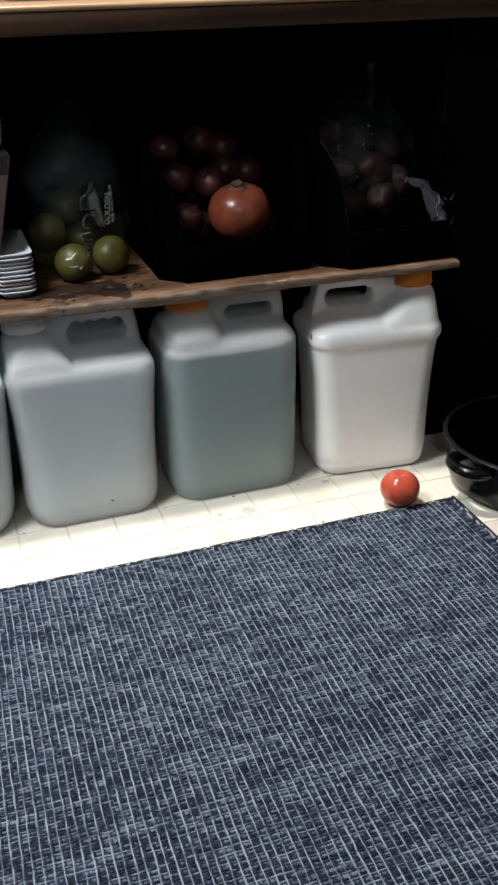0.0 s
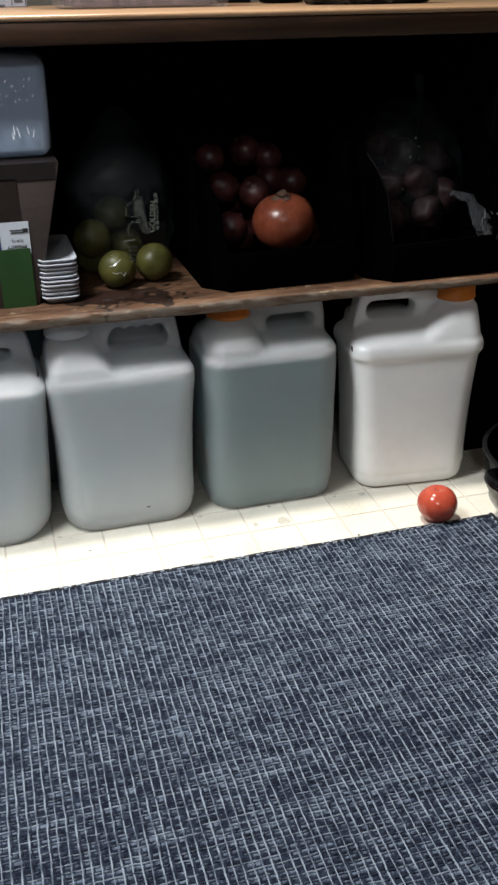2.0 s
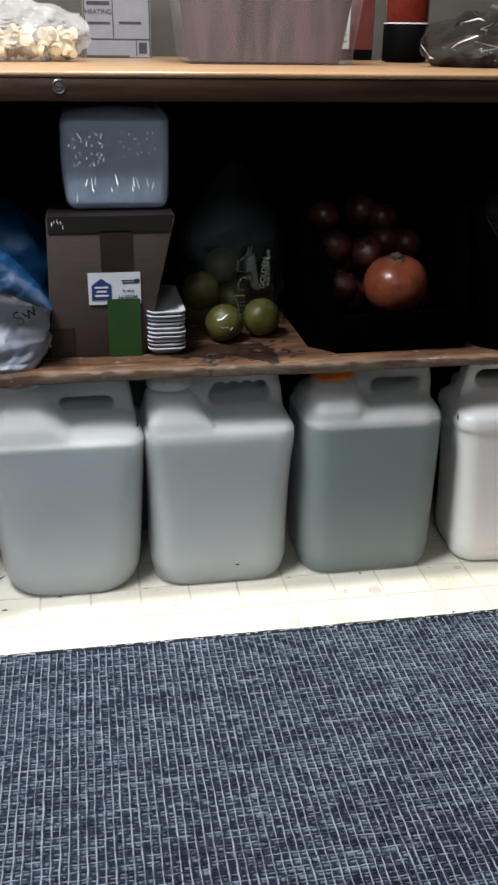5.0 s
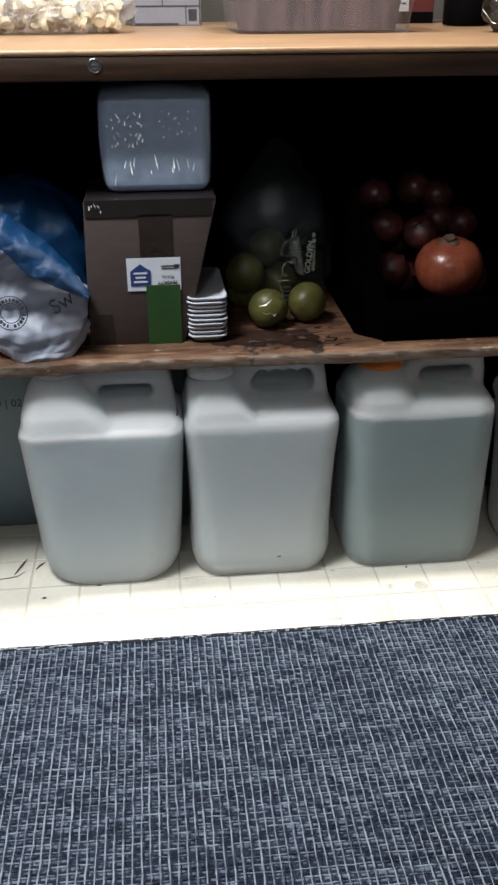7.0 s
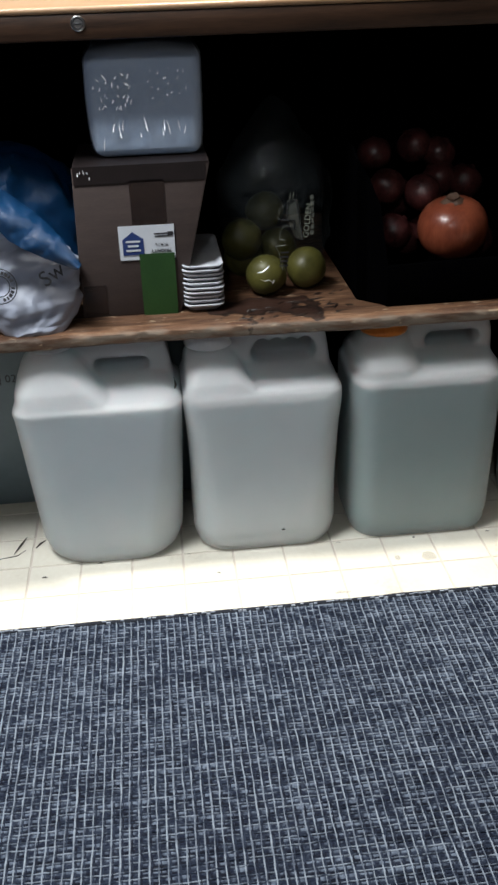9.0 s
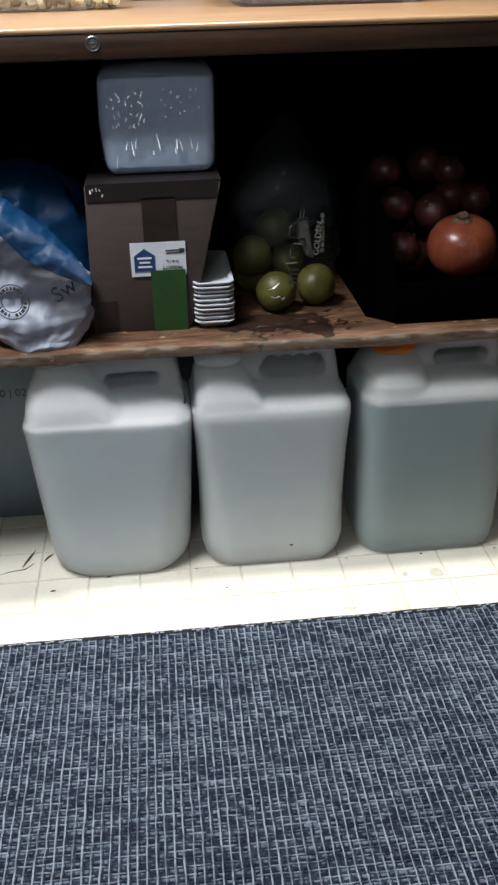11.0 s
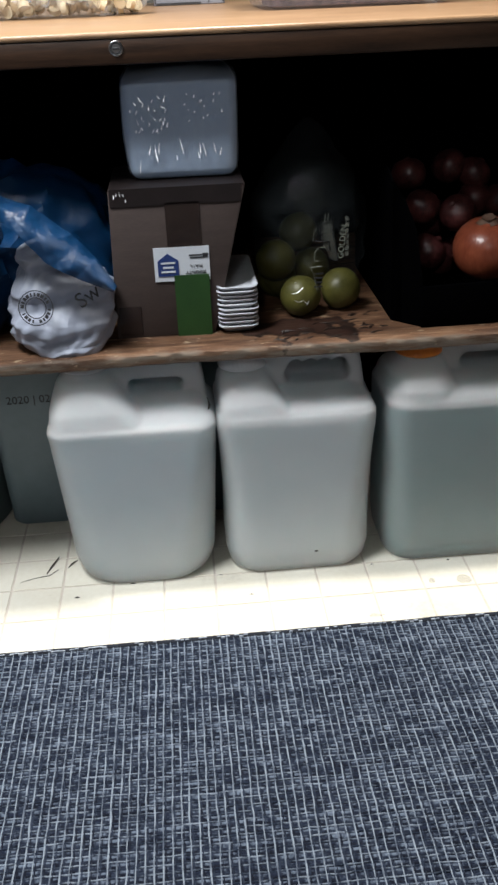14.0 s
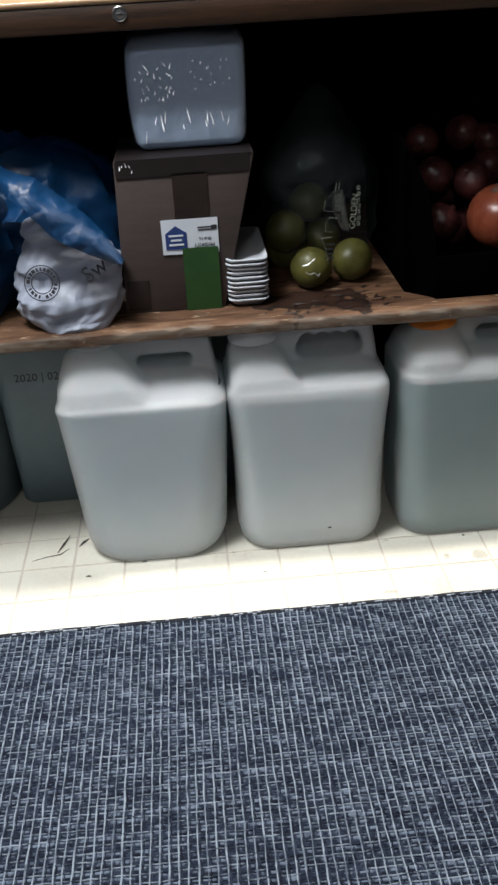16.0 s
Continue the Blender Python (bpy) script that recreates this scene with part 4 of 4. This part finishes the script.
for i in range(111):
    u = i / 110
    lo, hi = along(left_edge, u), along(right_edge, u)
    mid, half = (lo + hi) / 2, (hi.x - lo.x) / 2
    deep = 0.056 * (1 - 0.62 * u) * (0.86 + 0.14 * math.sin(math.pi * min(1, u * 2.5)))
    ring = []
    for k in range(110):
        a = 2 * math.pi * k / 110
        c, sn = math.cos(a), math.sin(a)
        out = Vector((c, sn, 0))
        p = Vector((mid.x + half * math.copysign(abs(c) ** 0.75, c), 0.010 * u + deep * math.copysign(abs(sn) ** 0.75, sn), mid.z))
        p += (out + Vector((0, 0, 0.12))) * (0.17 * creased(p, 11, 0.050))
        p.z = max(0.0, p.z)
        ring.append(bm.verts.new(p))
    rings.append(ring)
for a, b in zip(rings, rings[1:]):
    for k in range(110):
        j = (k + 1) % 110
        bm.faces.new((a[k], a[j], b[j], b[k]))
bm.faces.new(rings[0][::-1])
bm.faces.new(rings[-1])
part("bag", bm, WHITE_FILM, white, angle=26)
for r0, r1 in ((0.0215, 0.0228), (0.0125, 0.0138)):
    bm = bmesh.new()
    n = 48
    rings = [[bm.verts.new((r * math.cos(2 * math.pi * i / n), yy, r * math.sin(2 * math.pi * i / n))) for i in range(n)] for r, yy in ((r0, 0), (r1, 0), (r1, 0.0006), (r0, 0.0006))]
    for a, b in zip(rings, rings[1:] + rings[:1]):
        for i in range(n):
            bm.faces.new((a[i], a[(i + 1) % n], b[(i + 1) % n], b[i]))
    part("ring_print", bm, INK, white, m=pose(-0.023, -0.0580, 0.074, -12, 0, -6))
for k in range(22):
    if k not in (5, 11, 16):
        bm = box(0.0022 + 0.0012 * (k % 3), 0.0006, 0.0045, 0, 1, 0, 0, 0.0152)
        bm.transform(pose(0, 0, 0, 0, 360 / 22 * k, 0))
        part("bar", bm, INK, white, m=pose(-0.023, -0.0580, 0.074, -12, 0, -6))
lettering("Sw", 0.028, INK, white, pose(0.044, -0.0535, 0.084, 76, -30, 12))

# ---- things on the floor ----
tote = thing("storage_tote", 0.09, 0.415, 0, "slate blue plastic storage tote behind the jugs, marked by hand", "storage tote")
part("body", loft([(0, 0.37, 0.30, 0.02, 0, 0), (0.006, 0.378, 0.308, 0.02, 0, 0), (0.30, 0.40, 0.33, 0.02, 0, 0), (0.302, 0.42, 0.35, 0.02, 0, 0), (0.32, 0.42, 0.35, 0.02, 0, 0)]), TOTE, tote)
lettering("2020 | 02", 0.018, INK, tote, pose(-0.130, -0.1628, 0.232, 86, 0, 0))
tub_ = thing("round_bin", -0.255, 0.33, 0, "dark teal round plastic bin under the desk", "bin")
part("body", lathe([(0.140, 0), (0.148, 0.004), (0.162, 0.30), (0.170, 0.302), (0.170, 0.312), (0.160, 0.312), (0.146, 0.02), (0.01, 0.015)], 48), BIN_TEAL, tub_)

pot = thing("cooking_pot", 1.084, -0.060, 0, "black enamel cooking pot with side handles on the floor", "cooking pot")
part("body", lathe([(0.120, 0), (0.138, 0.006), (0.147, 0.025), (0.150, 0.081), (0.156, 0.086), (0.156, 0.090), (0.150, 0.090)], 64), ENAMEL, pot)
part("inside", lathe([(0.1500, 0.0898), (0.144, 0.03), (0.13, 0.012), (0.01, 0.010)], 64), POT_INSIDE, pot, "dull black inside of the pot")
part("rim", lathe([(0.1550, 0.0875), (0.1575, 0.089), (0.1560, 0.0912), (0.1500, 0.0910), (0.1500, 0.0900)], 64), RIM, pot, "worn shiny rim")
for a in (192, 12):
    pts = []
    for k in range(13):
        b = math.pi * k / 12
        pts.append((0.146 + 0.030 * math.sin(b), -0.036 * math.cos(b), 0.070 + 0.003 * math.sin(b)))
    part("handle", tube(pts, 0.0105, 12, 0.9), ENAMEL, pot, m=pose(0, 0, 0, 0, 0, a))

tomato = thing("tomato", 0.834, -0.053, 0, "shiny red tomato on the floor by the rug", "tomato")
bm = bmesh.new()
bmesh.ops.create_uvsphere(bm, u_segments=48, v_segments=28, radius=0.0325)
for v in bm.verts:
    a = math.atan2(v.co.y, v.co.x)
    q = Vector((v.co.x, v.co.y, 0)).length / 0.0325
    v.co.z -= 0.006 * math.exp(-(q / 0.28) ** 2) * (1 if v.co.z > 0 else -0.6)
    v.co.z *= 0.93
    s = 1 + 0.012 * math.cos(5 * a)
    v.co.x, v.co.y = v.co.x * s, v.co.y * s
    v.co.z += 0.0300
    v.co.z = max(v.co.z, 0.0)
part("flesh", bm, TOMATO, tomato)
part("scar", blob(0.0065, 0.0028, 0.002, 0.0006, 90, 3), STEM, tomato, "dry stalk scar", m=pose(0.002, -0.006, 0.0542, 20, 0, -15))

# ---- rug ----
RX0, RX1, RY0, RY1 = -0.95, 0.922, -1.75, -0.076
rug = thing("rug", 0.0, -0.9, 0, "navy and pale grey woven rug with bound edges", "rug")
rug_inv = Matrix.Translation((0, 0.9, 0))
bm = box(RX1 - RX0 - 0.004, RY1 - RY0 - 0.004, 0.0026, 0.0008, 1, (RX0 + RX1) / 2, (RY0 + RY1) / 2, 0.0)
bm.transform(rug_inv)
part("backing", bm, NAVY, rug)


def threads(name, mat, along_y, lines, seg, r, height, label):
    """Flattened yarns, each wandering a little and dipping under the crossing yarns."""
    verts, faces = [], []
    rng = random.Random(5 if along_y else 9)
    lo, hi = (RY0, RY1) if along_y else (RX0, RX1)
    lo, hi = (max(lo, -0.95), hi) if along_y else (max(lo, -0.55), hi)
    for c in lines:
        n = int((hi - lo) / seg)
        ph, thick = rng.random() * 9, r * rng.uniform(0.75, 1.2)
        start = len(verts)
        for k in range(n + 1):
            s = lo + (hi - lo) * k / n
            off = 0.0012 * noise.noise(Vector((s * 9, ph, c * 31))) + 0.0009 * noise.noise(Vector((s * 60, ph, c)))
            th = thick * (1 + 0.55 * noise.noise(Vector((s * 40, ph * 3, 1))))
            z = height + 0.0011 * noise.noise(Vector((s * 130, ph * 5, 2)))
            for o, up in ((-th, -0.0012), (-0.45 * th, 0.0), (0.45 * th, 0.0), (th, -0.0012)):
                a = c + off + o
                verts.append((a, s + 0.9, z + up) if along_y else (s, a + 0.9, z + up))
        for k in range(n):
            for j in range(3):
                p = start + 4 * k + j
                faces.append((p, p + 1, p + 5, p + 4) if along_y else (p, p + 4, p + 5, p + 1))
    me = bpy.data.meshes.new(name)
    me.from_pydata(verts, [], faces)
    me.materials.append(mat)
    for p in me.polygons:
        p.use_smooth = True
    return tagged(part(name, me, mat, rug, label), kind="stuff")


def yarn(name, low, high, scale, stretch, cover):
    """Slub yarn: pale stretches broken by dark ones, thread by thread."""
    m, nt, b = material(name, 0.9, spec=0.2)
    v = coords(nt, stretch)
    g = nt.nodes.new("ShaderNodeNewGeometry")
    shift = node(nt, "ShaderNodeVectorMath", op="ADD")
    sc = node(nt, "ShaderNodeVectorMath", op="SCALE")
    sc.inputs[0].default_value = (17, 31, 53)
    nt.links.new(g.outputs["Random Per Island"], sc.inputs["Scale"])
    nt.links.new(v, shift.inputs[0])
    nt.links.new(sc.outputs[0], shift.inputs[1])
    n = noise_of(nt, shift.outputs[0], scale, 4.0, 0.6)
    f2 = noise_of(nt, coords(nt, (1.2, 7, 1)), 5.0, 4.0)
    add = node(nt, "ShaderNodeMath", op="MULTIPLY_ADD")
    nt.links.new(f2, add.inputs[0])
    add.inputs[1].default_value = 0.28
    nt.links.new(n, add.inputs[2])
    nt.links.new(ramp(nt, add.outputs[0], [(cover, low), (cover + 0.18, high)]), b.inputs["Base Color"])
    bump(nt, b, noise_of(nt, coords(nt), 700.0, 2.0), 0.5, 0.001)
    return m


PITCH = 0.0096
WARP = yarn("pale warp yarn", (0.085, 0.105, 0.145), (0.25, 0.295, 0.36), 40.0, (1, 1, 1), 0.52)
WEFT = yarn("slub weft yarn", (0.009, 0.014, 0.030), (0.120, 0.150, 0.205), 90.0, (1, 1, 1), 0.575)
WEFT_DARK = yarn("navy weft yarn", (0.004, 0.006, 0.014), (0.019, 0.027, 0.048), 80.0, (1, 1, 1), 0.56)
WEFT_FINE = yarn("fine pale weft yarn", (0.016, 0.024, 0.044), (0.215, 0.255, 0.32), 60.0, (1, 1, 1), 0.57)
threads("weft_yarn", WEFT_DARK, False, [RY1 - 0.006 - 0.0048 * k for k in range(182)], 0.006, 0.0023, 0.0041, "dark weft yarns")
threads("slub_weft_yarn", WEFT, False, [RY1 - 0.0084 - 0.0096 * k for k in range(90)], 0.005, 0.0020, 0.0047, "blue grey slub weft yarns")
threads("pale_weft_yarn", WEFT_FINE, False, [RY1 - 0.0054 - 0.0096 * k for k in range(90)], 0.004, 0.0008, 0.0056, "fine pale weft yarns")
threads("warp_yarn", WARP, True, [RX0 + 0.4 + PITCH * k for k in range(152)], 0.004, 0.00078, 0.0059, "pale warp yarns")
# Dark yarns that draw the shadow line beside each pale warp.
threads("navy_warp_yarn", WEFT_DARK, True, [RX0 + 0.4 + PITCH * k + 0.0026 for k in range(152)], 0.005, 0.0010, 0.0054, "navy yarns added as the shadow line beside each pale warp")
for name, pts in (("binding", [(RX0, RY1, 0.004), (RX1 - 0.004, RY1, 0.004)]), ("binding", [(RX1, RY1 + 0.004, 0.0045), (RX1 - 0.004, RY0, 0.004)])):
    fine = [tuple(a + (b - a) * k / 150 for a, b in zip(*pts)) for k in range(151)]
    fine = [(x + 0.001 * noise.noise(Vector((x * 20, y * 20, 1))), y + 0.0012 * noise.noise(Vector((x * 20, y * 20, 7))), z + 0.0008 * noise.noise(Vector((x * 30, y * 30, 4)))) for x, y, z in fine]
    bm = tube(fine, 0.0042, 8, 0.85)
    bm.transform(rug_inv)
    part(name, bm, NAVY, rug, "dark stitched edge binding")
bm = bmesh.new()
rng = random.Random(4)
stitch_v, stitch_f = [], []
for k in range(330):
    if rng.random() < 0.35:
        continue
    on_front = k < 230
    s = k * 0.0062 if on_front else (k - 230) * 0.0062
    x, y = (RX1 - 0.02 - s, RY1 + rng.uniform(-0.004, 0.0)) if on_front else (RX1 - rng.uniform(0.002, 0.006), RY1 - 0.01 - s)
    w, l = rng.uniform(0.0006, 0.0011), rng.uniform(0.002, 0.0034)
    dx, dy = (l, w) if on_front else (w, l)
    b0 = len(stitch_v)
    for zz in (0.0035, 0.0078):
        stitch_v += [(x - dx, y - dy + 0.9, zz), (x + dx, y - dy + 0.9, zz), (x + dx, y + dy + 0.9, zz), (x - dx, y + dy + 0.9, zz)]
    stitch_f += [tuple(b0 + q for q in f4) for f4 in ((0, 3, 2, 1), (4, 5, 6, 7), (0, 1, 5, 4), (1, 2, 6, 5), (2, 3, 7, 6), (3, 0, 4, 7))]
bm.free()
me = bpy.data.meshes.new("stitches")
me.from_pydata(stitch_v, [], stitch_f)
me.materials.append(PALE_YARN)
tagged(part("stitches", me, PALE_YARN, rug, "pale edge stitches"), kind="stuff")

# ---- things on the desktop ----
D = DESK_Z
tub = thing("plastic_tub", 0.500, 0.56, D, "clear plastic tub of pinkish packets on the desktop", "tub")
part("body", loft([(0, 0.268, 0.20, 0.03, 0, 0), (0.006, 0.284, 0.214, 0.03, 0, 0), (0.15, 0.32, 0.245, 0.035, 0, 0), (0.156, 0.332, 0.257, 0.035, 0, 0), (0.162, 0.332, 0.257, 0.035, 0, 0)]), TUB, tub)
part("filling", loft([(0.004, 0.245, 0.19, 0.03, 0, 0), (0.11, 0.275, 0.22, 0.03, 0, 0)]), PINK, tub, "pinkish packets inside")

meal = thing("printed_carton", 0.262, 0.86, D, "grey printed food carton with heating directions", "carton")
part("body", box(0.135, 0.05, 0.20, 0.0015, 1, 0, 0.025, 0), CARTON_GREY, meal)
for w, h, x, z in ((0.128, 0.0018, 0.0, 0.034), (0.0018, 0.075, -0.008, 0.036), (0.0018, 0.032, 0.037, 0.004), (0.0022, 0.17, -0.064, 0.004), (0.0022, 0.17, 0.064, 0.004), (0.085, 0.004, -0.02, 0.0008), (0.128, 0.0018, 0, 0.112)):
    part("rule", plate(w, h, x, z, -0.0002), INK, meal)
lettering("HEATING", 0.0125, INK, meal, pose(-0.036, -0.0006, 0.084, 90, 0, 0))
for w, h, x, z in ((0.045, 0.006, -0.036, 0.097), (0.044, 0.004, -0.036, 0.062), (0.044, 0.004, 0.026, 0.063), (0.016, 0.020, 0.050, 0.009)):
    part("bar", plate(w, h, x, z, -0.0002), INK, meal)

pasta = thing("pasta_bag", 0.045, 0.56, D, "clear bag of dry pasta pieces on the desktop", "food bag")
bm = blob(0.16, 0.075, 0.052, 0.012, 16, 5, 4.4, ridged=True)
for v in bm.verts:
    v.co += v.co.normalized() * (0.16 * creased(v.co, 23, 0.050))
    v.co.z = max(0.0, v.co.z + 0.042)
part("film", bm, film("bright clear film", (0.50, 0.51, 0.53), 0.62, 0.1, 45, 0.012), pasta, angle=28)
rng = random.Random(11)
pv, pf = [], []
ringn = 14
for k in range(150):
    a = pose(rng.uniform(-0.12, 0.13), rng.uniform(-0.05, 0.04), rng.uniform(0.010, 0.05), rng.uniform(0, 180), rng.uniform(0, 180), rng.uniform(0, 180))
    b0 = len(pv)
    for zz in (-0.0042, 0.0042):
        for i in range(ringn):
            pv.append(tuple(a @ Vector((0.0092 * math.cos(2 * math.pi * i / ringn), 0.0092 * math.sin(2 * math.pi * i / ringn), zz))))
    pf += [(b0 + i, b0 + (i + 1) % ringn, b0 + ringn + (i + 1) % ringn, b0 + ringn + i) for i in range(ringn)]
    pf += [tuple(b0 + i for i in range(ringn))[::-1], tuple(b0 + ringn + i for i in range(ringn))]
me = bpy.data.meshes.new("pasta")
me.from_pydata(pv, [], pf)
me.materials.append(PASTA)
tagged(part("pasta", me, PASTA, pasta, "pale dry pasta pieces"), kind="stuff")

red = thing("red_carton", 0.755, 0.86, D, "red and white printed carton on the desktop", "carton")
part("body", box(0.075, 0.05, 0.17, 0.0015, 1, 0, 0.025, 0), CARTON_RED, red)
part("panel", plate(0.022, 0.14, -0.025, 0.022, -0.0002), LABEL_WHITE, red, "white printed side strip")
part("panel", plate(0.074, 0.020, 0.0, 0.001, -0.0002), BLACK_LABEL, red)
for k in range(7):
    part("bar", plate(0.010, 0.003, -0.025, 0.035 + 0.012 * k, -0.0011), INK, red)

bottle = thing("sauce_bottle", 0.815, 0.72, D, "bottle of red sauce with a black label", "bottle")
part("glass", lathe([(0.035, 0), (0.040, 0.004), (0.042, 0.012), (0.042, 0.13), (0.036, 0.155), (0.016, 0.19), (0.014, 0.225), (0.012, 0.227)], 40), SAUCE, bottle)
part("label", lathe([(0.0425, 0.002), (0.0432, 0.003), (0.0432, 0.068), (0.0425, 0.069)], 40), BLACK_LABEL, bottle, "black paper label")
part("label_edge", lathe([(0.0428, 0.0685), (0.0438, 0.069), (0.0438, 0.0705), (0.0428, 0.071)], 40), LABEL_WHITE, bottle)
part("cap", lathe([(0.016, 0.218), (0.017, 0.220), (0.017, 0.240), (0.015, 0.242)], 28), BLACK_PLASTIC, bottle)

dried = thing("dried_food_bag", 0.885, 0.44, D, "crinkled clear bag of dark dried food on the desktop", "food bag")
bm = blob(0.135, 0.085, 0.05, 0.010, 17, 5, 7.7, ridged=True)
for v in bm.verts:
    v.co += v.co.normalized() * (0.30 * creased(v.co, 21, 0.040))
    v.co.z = max(0.0, v.co.z + 0.036)
part("film", bm, GREY_FILM, dried, angle=20)
bm = blob(0.122, 0.076, 0.034, 0.008, 40, 4, 1.7)
for v in bm.verts:
    v.co.z = max(0.001, v.co.z + 0.016)
part("filling", bm, BLACK_FOOD, dried, "dark dried pieces")

# Metallic threads added as the white crinkle highlights of this bag.
rng = random.Random(31)
for k in range(9):
    a, w = rng.uniform(-1.35, 1.35), rng.uniform(-0.35, 0.8)
    pts = []
    for q in range(4):
        aa, ww = a + 0.10 * q * rng.uniform(-1, 1), w + 0.16 * q * rng.uniform(0.1, 1) - 0.2
        c = math.sqrt(max(0.0, 1 - ww * ww)) * 1.03
        pts.append((0.135 * c * math.sin(aa), -0.085 * c * math.cos(aa) - 0.004, max(0.002, 0.036 + 0.053 * ww)))
    part("wrinkle", tube(pts, [0.0002, 0.0006, 0.0005, 0.0002], 6), GLINT_FOLD, dried)

# ---- specks on the floor ----


def speck(x, y, pts, r, label="dark crumb lying on the tiles"):
    s = part("crumb", tube(pts, r, 7, 0.6), DIRT)
    s.matrix_world = pose(x, y, 0)
    tagged(s, label, "crumb", "crumbs on the floor")


Z0 = 0.0009
speck(-0.022, 0.135, [(-0.006, -0.022, Z0), (0.002, 0.0, Z0 + 0.001), (0.009, 0.022, Z0)], [0.0006, 0.0018, 0.0006], "dark sliver lying on the tiles")
speck(0.010, 0.135, [(-0.006, -0.010, Z0), (0.0, 0.0, Z0 + 0.001), (0.007, 0.009, Z0)], [0.0006, 0.0016, 0.0005], "dark sliver lying on the tiles")
speck(-0.035, 0.108, [(-0.03, -0.012, Z0), (-0.01, -0.004, Z0), (0.012, 0.0, Z0), (0.024, 0.014, Z0)], [0.0003, 0.0006, 0.0009, 0.0004], "thin dark hair on the tiles")
speck(0.024, 0.046, [(-0.004, 0, Z0), (0, 0.001, Z0), (0.004, 0, Z0)], [0.0005, 0.0016, 0.0005])
speck(0.077, 0.082, [(-0.005, 0, Z0 + 0.002), (0, 0, Z0 + 0.002), (0.005, 0.001, Z0 + 0.001)], [0.001, 0.0035, 0.001])
speck(0.105, 0.07, [(-0.004, 0, Z0), (0, 0.001, Z0), (0.004, 0, Z0)], [0.0004, 0.0012, 0.0004])
speck(0.695, -0.062, [(-0.002, 0, Z0), (0, 0.001, Z0), (0.002, 0, Z0)], [0.0005, 0.0018, 0.0005])
speck(0.585, 0.066, [(-0.002, 0, Z0), (0, 0.001, Z0), (0.002, 0, Z0)], [0.0005, 0.0018, 0.0005])
speck(0.862, -0.035, [(-0.001, 0, Z0), (0, 0.001, Z0), (0.001, 0, Z0)], [0.0004, 0.0014, 0.0004])
for x, y in ((0.238, 0.074), (0.468, 0.070), (0.702, 0.066), (0.28, 0.020)):
    speck(x, y, [(-0.003, 0, Z0), (0, 0.001, Z0), (0.0025, -0.001, Z0)], [0.0003, 0.0007, 0.0003])
for x, y, rx, ry, seed in ((0.595, 0.016, 0.010, 0.011, 1), (0.548, 0.018, 0.005, 0.006, 4), (0.45, -0.051, 0.012, 0.003, 2), (0.75, 0.06, 0.007, 0.006, 3)):
    b = blob(rx, ry, 0.0008, 0.003, 120, 3, seed)
    for v in b.verts:
        v.co.z = min(max(v.co.z, 0.0), 0.0003)
    sm = part("smudge", b, SMUDGE)
    sm.matrix_world = pose(x, y, 0.0002)
    tagged(sm, "faint grey smudge on the cream tiles", "smudge", "smudges on the floor")

# ---- floor tiles ----
tile_bm = bmesh.new()
bmesh.ops.create_cube(tile_bm, size=1, matrix=Matrix.Translation((0, 0, -0.0006)) @ Matrix.Diagonal((T - 0.0032, T - 0.0032, 0.0012, 1)))
bmesh.ops.bevel(tile_bm, geom=[e for e in tile_bm.edges if all(v.co.z > -0.0003 for v in e.verts)], offset=0.0004, segments=1, affect="EDGES")


def tile_material():
    m, nt, b = material("cream vinyl tiles", 0.32)
    info = nt.nodes.new("ShaderNodeObjectInfo")
    g = nt.nodes.new("ShaderNodeNewGeometry")
    big, small = noise_of(nt, g.outputs["Position"], 9.0, 5.0), noise_of(nt, g.outputs["Position"], 140.0, 3.0)
    a = node(nt, "ShaderNodeMath", op="MULTIPLY_ADD")
    nt.links.new(small, a.inputs[0])
    a.inputs[1].default_value = 0.4
    nt.links.new(big, a.inputs[2])
    c = node(nt, "ShaderNodeMath", op="MULTIPLY_ADD")
    nt.links.new(info.outputs["Random"], c.inputs[0])
    c.inputs[1].default_value = 0.12
    nt.links.new(a.outputs[0], c.inputs[2])
    nt.links.new(ramp(nt, c.outputs[0], [(0.45, (0.60, 0.55, 0.46)), (0.62, (0.74, 0.695, 0.595)), (0.9, (0.80, 0.765, 0.67))]), b.inputs["Base Color"])
    bump(nt, b, a.outputs[0], 0.08, 0.001)
    return m


tile_me = finish(tile_bm, "tile", tile_material(), 30)
for i in range(-8, 18):
    for j in range(-2, 6):
        t_ = new("tile", tile_me)
        t_.parent = floor
        t_.matrix_basis = Matrix.Translation((T * (i + 0.5), T * (j + 0.5), 0))
